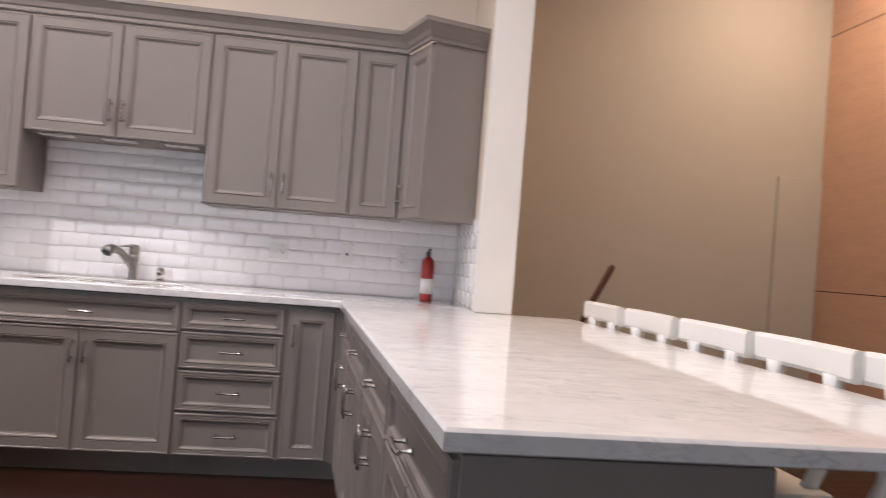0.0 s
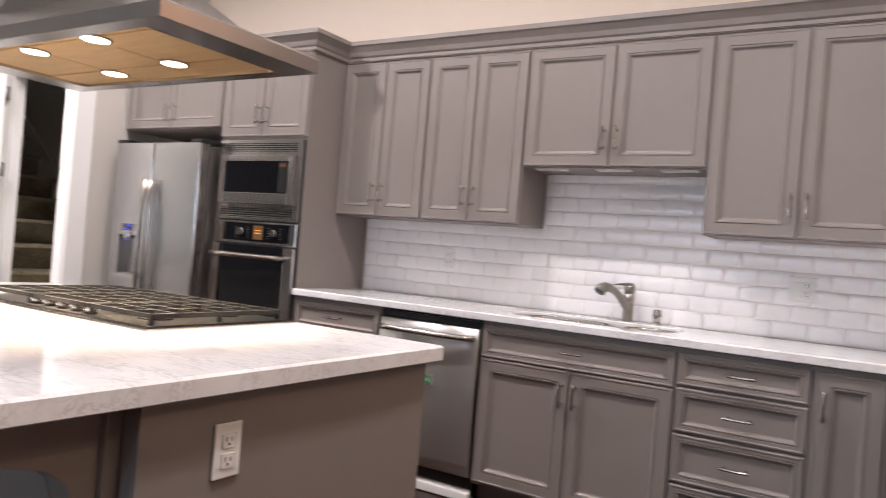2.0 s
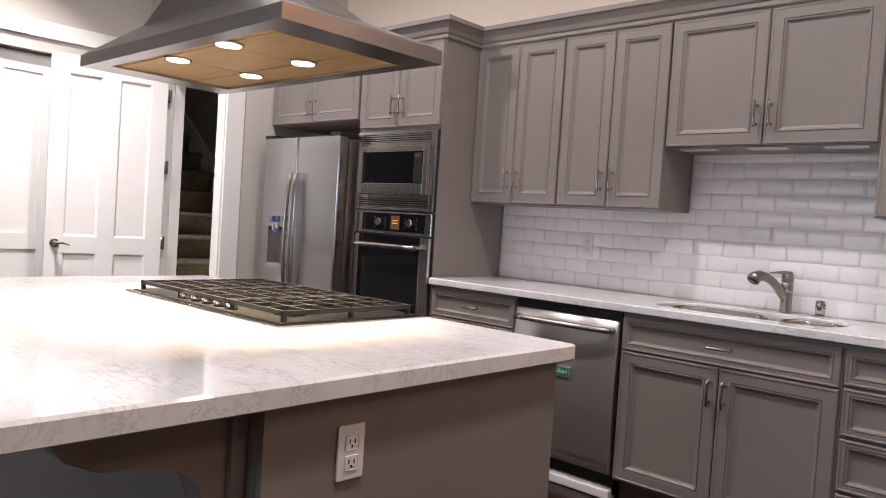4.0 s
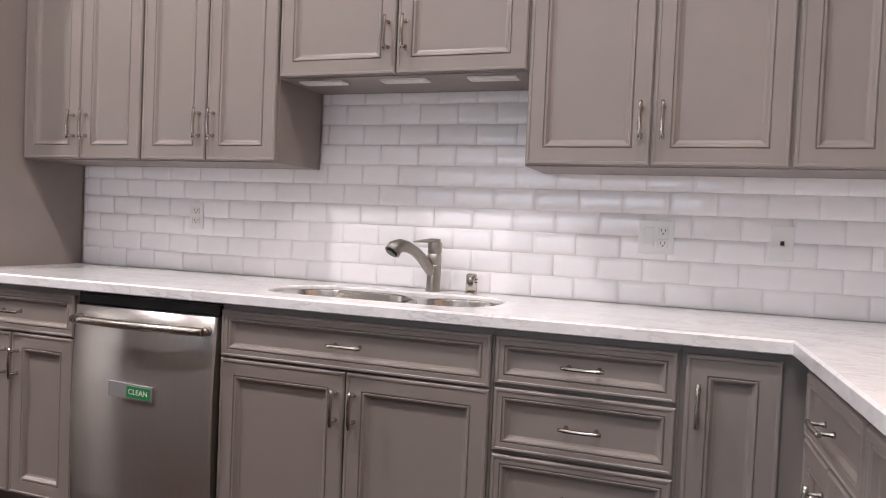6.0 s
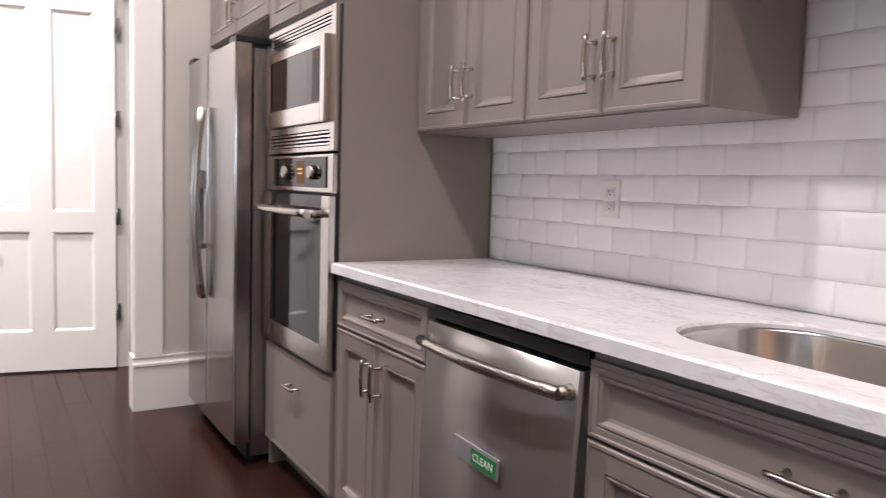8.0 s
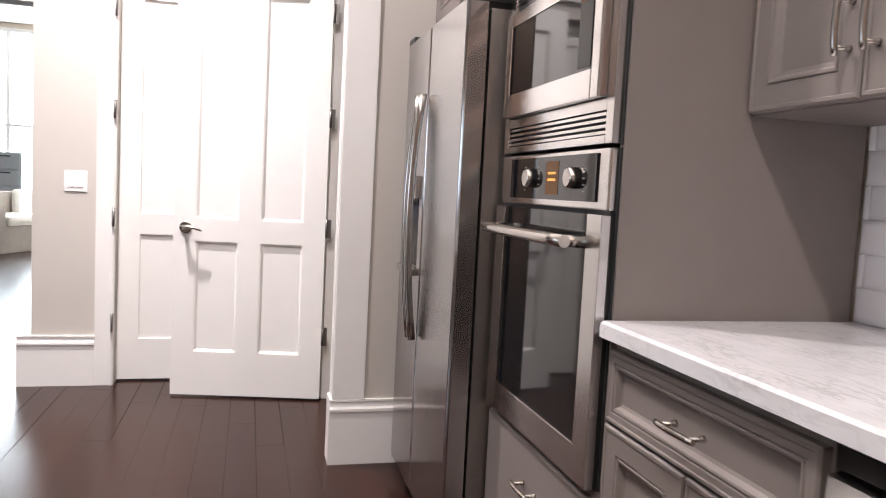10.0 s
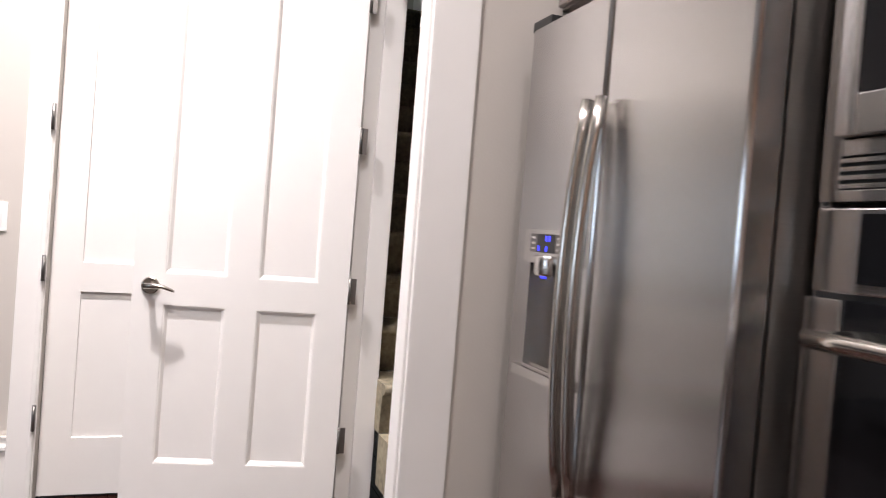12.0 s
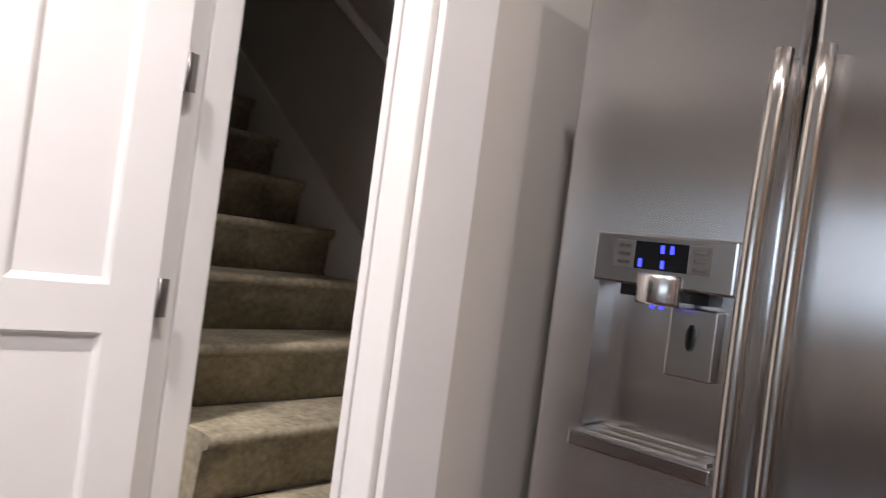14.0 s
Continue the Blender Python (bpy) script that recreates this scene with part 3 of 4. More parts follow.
bm = tube(bmesh.new(), [(0.02, 0.0, 0.185), (-0.01, -0.008, 0.186), (-0.04, -0.03, 0.184), (-0.066, -0.048, 0.180)], [0.02, 0.022, 0.013, 0.006], 10, flat=0.45)
part("lever", bm, FAUCET, tap)

gap = thing("air_gap", (0.685, 3.755, CT), "chrome dishwasher air gap on the worktop", "air gap")
part("base", lathe(bmesh.new(), [(0.024, 0), (0.024, 0.006), (0.021, 0.010)]), NICKEL, gap)
part("cap", lathe(bmesh.new(), [(0.0205, 0.008), (0.0205, 0.066), (0.017, 0.074), (0.008, 0.076)]), NICKEL, gap)
bm = bmesh.new()
for z in (0.042, 0.053):
    box(bm, 0.008, 0.0215, -0.012, 0.004, z, z + 0.005)
part("vent", bm, SLOT, gap)


# ---- dishwasher ----
dw = thing("dishwasher", (-0.607, BASE_F - 0.004, 0), "stainless steel dishwasher with a bowed bar handle", "dishwasher")
part("body", cuboid(0.004, 0.602, 0.02, 0.56, 0.02, CT - 0.046), BLACK, dw)
bm = bmesh.new()
rows = []
for k in range(13):
    s = k / 12
    z = 0.125 + s * (0.838 - 0.125)
    yb = -0.022 - 0.016 * math.sin(math.pi * min(1, s * 1.05))
    rows.append([bm.verts.new(p) for p in ((0.006, 0.02, z), (0.006, yb + 0.006, z), (0.012, yb, z), (0.594, yb, z), (0.600, yb + 0.006, z), (0.600, 0.02, z))])
for a, b in zip(rows, rows[1:]):
    for k in range(5):
        f = bm.faces.new((a[k], a[k + 1], b[k + 1], b[k]))
        f.smooth = k == 2
bm.faces.new(rows[0][::-1])
bm.faces.new(rows[-1])
panel = part("door", bm, STEEL_V, dw)
bm = tube(bmesh.new(), [(0.03 + 0.546 * i / 10, -0.056 - 0.022 * math.sin(math.pi * i / 10), 0.792) for i in range(11)], 0.0145, 12)
for hx in (0.035, 0.571):
    tube(bm, [(hx, -0.015, 0.792), (hx, -0.060, 0.792)], [0.017, 0.014], 12)
part("handle", bm, NICKEL, panel, "bowed satin steel bar handle")
part("control_strip", cuboid(0.006, 0.600, -0.004, 0.03, 0.845, 0.875), BLACK, dw)
part("kick_plate", cuboid(0.006, 0.600, 0.05, 0.07, 0.0, 0.115), BLACK, dw)
# white colour stands in for the downlight's shine on this steel strip
part("foot_strip", cuboid(0.006, 0.600, -0.012, 0.05, 0.004, 0.045, bevel=0.006), PLASTIC, dw, "steel strip at the foot, whitened for the lamplight on it")
part("toe_plate", cuboid(0.006, 0.60, 0.012, 0.02, 0.004, 0.062, bevel=0.002), TRIM_STEEL, dw, "pale steel toe plate")
tag = thing("dishwasher_sign", (-0.40, BASE_F - 0.046, 0.575), "silver and green dishwasher status magnet", "sign")
tag.matrix_basis = pose(-0.425, BASE_F - 0.0445, 0.540, 0, 2, 0)
part("plate", cuboid(0, 0.185, -0.004, 0.002, 0, 0.052, bevel=0.002), SILVER, tag)
part("green_field", cuboid(0.080, 0.178, -0.0055, -0.003, 0.007, 0.045), GREEN, tag, "green field with white lettering")


def lettering(parent, text, x, y, z, size, material, rz=0):
    cu = bpy.data.curves.new("writing", "FONT")
    cu.body, cu.size, cu.extrude, cu.align_x, cu.align_y = text, size, 0.0004, "CENTER", "CENTER"
    tmp = bpy.data.objects.new("writing", cu)
    scene.collection.objects.link(tmp)
    me = bpy.data.meshes.new_from_object(tmp.evaluated_get(bpy.context.evaluated_depsgraph_get()))
    bpy.data.objects.remove(tmp)
    me.materials.clear()
    me.materials.append(material)
    ob = new("writing", me)
    ob.parent = parent
    ob.matrix_basis = pose(x, y, z, 90, 0, rz)
    return ob


lettering(tag, "CLEAN", 0.129, -0.0062, 0.026, 0.026, PLASTIC)


# ---- wall cabinets ----
UP_F, UP_Z, UP_T = 3.533, 1.370, 2.285


def wall_unit(x0, y0, rz, w, z0, z1, doors, label, depth=0.305, group="wall cabinets"):
    """doors: (x, width, handle side or 0)."""
    c = thing("wall_cabinet", (x0, y0, z0), label, "cabinet", group, rz)
    h = z1 - z0
    bm = cuboid(0, w, 0, depth, 0, h)
    part("body", bm, CABINET, c)
    for x, dw_, side in doors:
        hx = None if side == 0 else (dw_ - 0.032, 0.135, True) if side > 0 else (0.032, 0.135, True)
        front(c, "door", x, 0.002, dw_, h - 0.014, hx)
    return c


pair = lambda w: [(0.002, w / 2 - 0.002, 1), (w / 2, w / 2 - 0.002, -1)]
wall_unit(-1.218, UP_F, 0, 0.609, UP_Z, UP_T, pair(0.609), "taupe wall cabinet with two panelled doors")
wall_unit(-0.608, UP_F, 0, 0.608, UP_Z, UP_T, pair(0.608), "taupe wall cabinet with two panelled doors")
wall_unit(0.001, UP_F, 0, 0.915, 1.669, UP_T, pair(0.915), "short taupe wall cabinet over the sink")
wall_unit(0.917, UP_F, 0, 0.773, UP_Z, UP_T, pair(0.773), "taupe wall cabinet with two panelled doors")
wall_unit(1.691, UP_F, 0, 0.30, UP_Z, UP_T, [(0.002, 0.258, 0)], "taupe corner wall cabinet with one door")
TURN = 18.0  # the last wall cabinet stands askew, towards the cased wall end
wall_unit(1.972, 3.531, -90 + TURN, 0.315, UP_Z, UP_T, [(0.022, 0.29, -1)], "taupe wall cabinet ending beside the cased wall", 0.30)

# under-cabinet lights below the sink cabinet
for lx in (0.14, 0.46, 0.78):
    u = thing("under_cabinet_light", (lx, 3.60, 1.669), "slim white light under the sink cabinet", "light", "under-cabinet lights")
    part("housing", cuboid(-0.085, 0.085, -0.03, 0.03, -0.007, 0, bevel=0.002), PLASTIC, u)
    part("diffuser", cuboid(-0.075, 0.075, -0.022, 0.022, -0.0085, -0.0065), PAPER, u)


# crown moulding
def crown(pts, z0=2.285, label="taupe crown moulding along the cabinet tops"):
    """A moulding swept along a plan polyline; it stands to the right of the way."""
    prof = [(0.0, 0.0), (0.014, 0.0), (0.014, 0.018), (0.022, 0.026), (0.030, 0.050), (0.050, 0.078), (0.058, 0.084), (0.058, 0.108), (0.0, 0.108)]
    bm = bmesh.new()
    rows = []
    P = [Vector(p) for p in pts]
    for i, p in enumerate(P):
        d1 = (p - P[i - 1]).normalized() if i else (P[1] - p).normalized()
        d2 = (P[i + 1] - p).normalized() if i + 1 < len(P) else d1
        n1, n2 = Vector((d1.y, -d1.x)), Vector((d2.y, -d2.x))
        m = (n1 + n2) / (1 + n1.dot(n2))
        rows.append([bm.verts.new((p.x + m.x * a, p.y + m.y * a, z0 + b)) for a, b in prof])
    for a, b in zip(rows, rows[1:]):
        for k in range(len(prof)):
            j = (k + 1) % len(prof)
            bm.faces.new((a[k], a[j], b[j], b[k]))
    bm.faces.new(rows[0][::-1])
    bm.faces.new(rows[-1])
    return tagged(part("trim", bm, CABINET), label, "moulding", kind="structure")


crown([(-2.888, 3.235), (-1.219, 3.235), (-1.219, 3.530), (1.955, 3.530), (2.050, 3.228), (2.352, 3.326)])

# ---- oven tower ----
TX0, TX1, TF = -1.925, -1.22, 3.235
tower = thing("oven_cabinet", (TX0, TF, 0), "tall taupe oven cabinet with a drawer below and doors above", "cabinet")
tw = TX1 - TX0
for x in (0, tw - 0.02):
    part("side_panel", cuboid(x, x + 0.02, 0, 0.60, 0, 2.285), CABINET, tower)
part("upper_box", cuboid(0.02, tw - 0.02, 0.0, 0.60, 1.775, 2.284), CABINET, tower)
part("lower_box", cuboid(0.02, tw - 0.02, 0.0, 0.60, 0.10, 0.545), CABINET, tower)
part("back", cuboid(0.02, tw - 0.02, 0.58, 0.60, 0.545, 1.775), CABINET, tower)
part("toe_kick", cuboid(0.02, tw - 0.02, 0.07, 0.56, 0, 0.10), CABINET, tower)
front(tower, "drawer_front", 0.004, 0.115, tw - 0.008, 0.415, (tw / 2, 0.30, False), kind=[(0, 0.0), (0, -0.015), (0.004, -0.020), (0.010, -0.020), (0.02, -0.019)])
front(tower, "door", 0.004, 1.79, tw / 2 - 0.004, 0.485, (tw / 2 - 0.035, 0.13, True))
front(tower, "door", tw / 2, 1.79, tw / 2 - 0.004, 0.485, (0.033, 0.13, True))

oven = thing("wall_oven", (TX0 + 0.03, TF, 0.547), "stainless wall oven with a black glass door", "oven")
ow = tw - 0.06
part("chassis", cuboid(0.005, ow - 0.005, 0.004, 0.55, 0.005, 0.735), DARK_STEEL, oven)
bm = bmesh.new()
box(bm, -0.015, ow + 0.015, -0.022, 0.003, 0.605, 0.738, bevel=0.007, seg=4)
part("control_panel", bm, TRIM_STEEL, oven)
part("control_glass", cuboid(0.070, ow - 0.040, -0.026, -0.02, 0.622, 0.728), BLACK_GLASS, oven)
part("display", cuboid(ow / 2 + 0.006, ow / 2 + 0.080, -0.0275, -0.0255, 0.634, 0.716), LED_ORANGE, oven, "orange lit display")
for tz in (0.668, 0.684):
    part("display_line", cuboid(ow / 2 + 0.020, ow / 2 + 0.066, -0.0281, -0.0273, tz, tz + 0.006), LED_TEXT, oven, "bright line of unreadable digits")
for kx in (ow / 2 - 0.090, ow / 2 + 0.176):
    part("knob", tube(bmesh.new(), [(kx, -0.025, 0.675), (kx, -0.044, 0.675), (kx, -0.048, 0.675)], [0.026, 0.024, 0.02], 20), NICKEL, oven)
    bm = bmesh.new()
    for i in range(5):
        for sx in (-0.054, 0.042):
            box(bm, kx + sx, kx + sx + 0.011, -0.0272, -0.0255, 0.642 + i * 0.015, 0.6455 + i * 0.015)
    tagged(part("printed_marks", bm, DARK_STEEL, oven), kind="stuff")
for gx in (-0.024, ow + 0.016):
    part("side_gap", cuboid(gx, gx + 0.008, -0.004, 0.003, 0.004, 0.738), SLOT, oven)
door = part("door", cuboid(-0.015, ow + 0.015, -0.012, 0.003, 0.004, 0.596), BLACK, oven, "steel-framed black oven door")
for x0, x1, z0, z1 in ((-0.015, 0.055, 0.004, 0.596), (ow - 0.055, ow + 0.015, 0.004, 0.596), (0.055, ow - 0.055, 0.004, 0.085)):
    part("frame_bar", cuboid(x0, x1, -0.034, -0.0115, z0, z1, bevel=0.002), TRIM_STEEL, door)
part("glass", cuboid(0.055, ow - 0.055, -0.031, -0.0115, 0.085, 0.596), BLACK_GLASS, door, "black oven door glass")
bm = tube(bmesh.new(), [(0.045 + (ow - 0.09) * i / 8, -0.088 - 0.006 * math.sin(math.pi * i / 8), 0.535) for i in range(9)], 0.0145, 12)
for hx in (0.06, ow - 0.06):
    tube(bm, [(hx, -0.03, 0.535), (hx, -0.088, 0.535)], [0.016, 0.013], 10)
part("handle", bm, NICKEL, door)
part("seam", cuboid(-0.012, ow + 0.012, -0.014, 0.002, 0.596, 0.606), SLOT, oven)

micro = thing("microwave_oven", (TX0 + 0.03, TF, 1.290), "built-in stainless microwave with vent grilles", "microwave")
part("chassis", cuboid(0.005, ow - 0.005, 0.004, 0.45, 0.004, 0.475), DARK_STEEL, micro)
for gx in (-0.024, ow + 0.016):
    part("side_gap", cuboid(gx, gx + 0.008, -0.004, 0.003, 0.0, 0.480), SLOT, micro)
for x0, x1, z0, z1 in ((-0.015, 0.02, 0.004, 0.480), (ow - 0.02, ow + 0.015, 0.004, 0.480), (0.02, ow - 0.02, 0.004, 0.022), (0.02, ow - 0.02, 0.075, 0.10), (0.02, ow - 0.02, 0.39, 0.41), (0.02, ow - 0.02, 0.46, 0.480)):
    part("trim_bar", cuboid(x0, x1, -0.022, 0.003, z0, z1, bevel=0.0015), TRIM_STEEL, micro)
for za, zb in ((0.022, 0.075), (0.41, 0.46)):
    part("grille_backing", cuboid(0.02, ow - 0.02, -0.006, 0.002, za, zb), SLOT, micro)
    for i in range(4):
        zz = za + (i + 0.5) * (zb - za) / 4
        part("slat", cuboid(0.02, ow - 0.02, -0.018, -0.004, zz - 0.0035, zz + 0.0035), TRIM_STEEL, micro)
mdoor = part("door", cuboid(0.022, ow - 0.022, -0.010, 0.002, 0.102, 0.388), BLACK, micro, "steel-framed microwave door")
for x0, x1, z0, z1 in ((0.022, 0.06, 0.102, 0.388), (ow - 0.06, ow - 0.022, 0.102, 0.388), (0.06, ow - 0.06, 0.102, 0.165), (0.06, ow - 0.06, 0.352, 0.388)):
    part("frame_bar", cuboid(x0, x1, -0.045, -0.0095, z0, z1, bevel=0.003), TRIM_STEEL, mdoor)
part("glass", cuboid(0.06, ow - 0.06, -0.042, -0.01, 0.165, 0.352), BLACK_GLASS, mdoor, "black microwave door glass")
part("keypad", cuboid(ow - 0.135, ow - 0.07, -0.0435, -0.041, 0.172, 0.345), BLACK, mdoor)
part("display", cuboid(ow - 0.13, ow - 0.085, -0.0445, -0.043, 0.318, 0.338), LED_ORANGE, mdoor, "small amber display")


# ---- fridge ----
FX0, FX1, FF, FH = -2.752, -1.932, 3.085, 1.738
fridge = thing("fridge", (FX0, FF, 0), "stainless side-by-side fridge with a water dispenser", "fridge")
fw = FX1 - FX0
part("cabinet", cuboid(0.006, fw - 0.006, 0.075, 0.76, 0.03, FH - 0.02), SIDE_STEEL, fridge)
part("base_grille", cuboid(0.02, fw - 0.02, 0.06, 0.09, 0.02, 0.085), BLACK, fridge)
for x in (0.05, fw - 0.05):
    part("foot", lathe(bmesh.new(), [(0.022, 0), (0.022, 0.012), (0.012, 0.016), (0.012, 0.04)], x, 0.10, 0), BLACK, fridge)
    part("hinge_cover", cuboid(x - 0.05, x + 0.05, 0.0, 0.16, FH - 0.004, FH + 0.024, bevel=0.006), BLACK, fridge)
SPLIT = 0.388
DX0, DX1, DZ0, DZ1 = 0.096, 0.326, 0.882, 1.223


def fridge_door(x0, x1, hole=None):
    """A slightly bowed door skin, with the dispenser bay cut out of it where there is one."""
    xs = sorted({x0 + (x1 - x0) * i / 8 for i in range(9)} | {x0 + 0.003, x0 + 0.009, x0 + 0.0115, x0 + 0.015, x1 - 0.003, x1 - 0.009, x1 - 0.0115, x1 - 0.015} | ({hole[0], hole[1]} if hole else set()))
    zs = [0.09, 0.5, hole[2] if hole else 0.8, hole[3] if hole else 1.2, FH]
    bow = lambda x: -0.004 * (1 - ((x - fw / 2) / (fw / 2)) ** 2)
    bm = bmesh.new()
    v = {}
    for x in xs:
        for z in zs:
            near = min(x - xs[0], xs[-1] - x)
            edge = 0.009 if near < 1e-6 else 0.003 if near < 0.004 else 0.0
            v[x, z] = bm.verts.new((x, bow(x) + edge, z))
    for a, b in zip(xs, xs[1:]):
        for c, d in zip(zs, zs[1:]):
            if hole and hole[0] - 1e-6 <= a and b <= hole[1] + 1e-6 and hole[2] - 1e-6 <= c and d <= hole[3] + 1e-6:
                continue
            f = bm.faces.new((v[a, c], v[b, c], v[b, d], v[a, d]))
            f.smooth = True
    for z in (zs[0], zs[-1]):
        for a, b in zip(xs, xs[1:]):
            bm.faces.new((v[a, z], v[b, z], bm.verts.new((b, 0.065, z)), bm.verts.new((a, 0.065, z))))
    for x in (xs[0], xs[-1]):
        for c, d in zip(zs, zs[1:]):
            bm.faces.new((v[x, c], v[x, d], bm.verts.new((x, 0.065, d)), bm.verts.new((x, 0.065, c))))
    if hole:
        y1 = 0.055
        for a, b, c, d in ((hole[0], hole[0], hole[2], hole[3]), (hole[1], hole[1], hole[2], hole[3])):
            bm.faces.new((bm.verts.new((a, bow(a), c)), bm.verts.new((a, bow(a), d)), bm.verts.new((a, y1, d)), bm.verts.new((a, y1, c))))
        for z in (hole[2], hole[3]):
            bm.faces.new([bm.verts.new(p) for p in ((hole[0], bow(hole[0]), z), (hole[1], bow(hole[1]), z), (hole[1], y1, z), (hole[0], y1, z))])
        bm.faces.new([bm.verts.new(p) for p in ((hole[0], y1, hole[2]), (hole[1], y1, hole[2]), (hole[1], y1, hole[3]), (hole[0], y1, hole[3]))])
    bmesh.ops.remove_doubles(bm, verts=bm.verts, dist=1e-5)
    for e in bm.edges:
        if len(e.link_faces) != 2 or e.link_faces[0].smooth != e.link_faces[1].smooth:
            e.smooth = False
    return bm


left_door = part("door", fridge_door(0.003, SPLIT - 0.004, (DX0, DX1, DZ0, DZ1)), FRIDGE_STEEL, fridge, "freezer door with an ice and water dispenser")
right_door = part("door", fridge_door(SPLIT + 0.004, fw - 0.003), FRIDGE_STEEL, fridge)
for hx, dr in ((SPLIT - 0.027, left_door), (SPLIT + 0.029, right_door)):
    pts, rad = [], []
    for i in range(13):
        s = i / 12
        pts.append((hx, -0.022 - 0.036 * math.sin(math.pi * min(max(s * 1.0, 0.02), 0.98)) ** 0.6, 0.650 + 0.855 * s))
        rad.append(0.0138)
    bm = tube(bmesh.new(), pts, rad, 12)
    part("handle", bm, NICKEL, dr, "long bowed satin steel handle")
disp = part("dispenser_panel", cuboid(DX0 - 0.004, DX1 + 0.004, -0.022, 0.05, 1.143, DZ1 + 0.003, bevel=0.004), STEEL, left_door, "steel dispenser control panel")
part("display", cuboid(DX0 + 0.070, DX0 + 0.160, -0.0235, -0.0215, 1.170, 1.214), BLACK_GLASS, disp, "black display with blue digits")
for bx in (DX0 + 0.034, DX0 + 0.161):
    keys = part("button_pad", cuboid(bx, bx + 0.036, -0.0233, -0.0215, 1.170, 1.214, bevel=0.0008), DARK_STEEL, disp)
    bm = bmesh.new()
    for kz in (1.176, 1.189, 1.202):
        box(bm, bx + 0.008, bx + 0.028, -0.0239, -0.0231, kz, kz + 0.005)
    part("printed_marks", bm, TRIM_STEEL, keys)
bm = bmesh.new()
for a, z in ((0.114, 1.197), (0.130, 1.197), (0.078, 1.173), (0.116, 1.173)):
    box(bm, DX0 + a, DX0 + a + 0.006, -0.0246, -0.0233, z, z + 0.013)
tagged(part("digits", bm, LED_BLUE, disp, "glowing blue digits"), kind="stuff")
bm = bmesh.new()
rows = []
for k in range(9):
    a = math.pi * k / 8
    px, py = DX0 + 0.1175 - 0.037 * math.cos(a), -0.020 - 0.022 * math.sin(a)
    rows.append([bm.verts.new((px, py, 1.116)), bm.verts.new((px, py - 0.002, 1.122)), bm.verts.new((px, py - 0.003, 1.158)), bm.verts.new((px, py, 1.164))])
back = [bm.verts.new((DX0 + 0.0805, 0.03, 1.116)), bm.verts.new((DX0 + 0.1545, 0.03, 1.116)), bm.verts.new((DX0 + 0.1545, 0.03, 1.164)), bm.verts.new((DX0 + 0.0805, 0.03, 1.164))]
for a, b in zip(rows, rows[1:]):
    for k in range(3):
        bm.faces.new((a[k], b[k], b[k + 1], a[k + 1])).smooth = True
bm.faces.new([q[0] for q in rows] + [back[1], back[0]])
bm.faces.new([q[3] for q in rows] + [back[2], back[3]])
bm.faces.new(rows[0] + [back[3], back[0]])
bm.faces.new(rows[-1] + [back[2], back[1]])
part("nozzle", bm, TRIM_STEEL, left_door, "rounded bright steel nozzle cover")
bm = bmesh.new()
for a in (0.112, 0.128):
    tube(bm, [(DX0 + a, -0.026, 1.1165), (DX0 + a, -0.026, 1.110)], [0.004, 0.0035], 8)
part("nozzle_light", bm, LED_BLUE, left_door, "two small blue lamps")
part("chute", cuboid(DX0 + 0.040, DX0 + 0.190, 0.0, 0.054, 1.125, 1.1425), BLACK, left_door, "dark chute above the bay")
part("paddle", cuboid(DX0 + 0.118, DX0 + 0.196, 0.030, 0.052, 1.005, 1.118, bevel=0.003), STEEL, left_door)
part("paddle_pad", tube(bmesh.new(), [(DX0 + 0.157, 0.028, 1.050 + 0.042 * k / 6) for k in range(7)], [0.006, 0.012, 0.0145, 0.0145, 0.0145, 0.012, 0.006], 12, flat=0.4), BLACK, left_door, "black oval ice lever")
part("dispenser_lip", cuboid(DX0 - 0.006, DX1 + 0.006, -0.030, 0.0, DZ0 - 0.016, DZ0 + 0.008, bevel=0.003), STEEL, left_door)
part("drip_tray", cuboid(DX0 + 0.006, DX1 - 0.006, -0.012, 0.05, DZ0 + 0.004, DZ0 + 0.012, bevel=0.002), STEEL, left_door)
bm = bmesh.new()
for gy in (0.004, 0.014, 0.024, 0.034):
    box(bm, DX0 + 0.03, DX1 - 0.03, gy, gy + 0.004, DZ0 + 0.0115, DZ0 + 0.016)
part("drip_grille", bm, NICKEL, left_door, "bright bars of the drip tray")
over = thing("wall_cabinet", (-2.888, TF, 1.855), "taupe cabinet with two doors above the fridge", "cabinet", "wall cabinets")
owd = TX0 - 0.002 + 2.888
part("body", cuboid(0, owd, 0, 0.60, 0, 0.43), CABINET, over)
front(over, "door", 0.01, 0.0, owd / 2 - 0.01, 0.42, (owd / 2 - 0.045, 0.10, True))
front(over, "door", owd / 2, 0.0, owd / 2 - 0.01, 0.42, (0.033, 0.10, True))


# ---- island ----
IX0, IX1, IY0, IY1 = -1.45, 0.565, 0.36, 1.948
slab("island_worktop", [(IX0, IY0), (IX1, IY0), (IX1, IY1), (IX0, IY1)], [], "white grey-veined marble island worktop", t=0.046)
BY0, BY1 = 0.965, 1.90
for k, w in enumerate((0.62, 0.66, 0.635)):
    x = IX1 - 0.057 - sum((0.62, 0.66, 0.635)[:k])
    base_unit(x, BY1, 180, w - 0.002, "taupe island cabinet with one drawer and two doors", drawer_over_doors(w), "island cabinets", BY1 - BY0 - 0.02, CT - 0.048)
isl_end = thing("end_panel", (IX1 - 0.056, BY0, 0), "plain taupe end panel of the island", "panel")
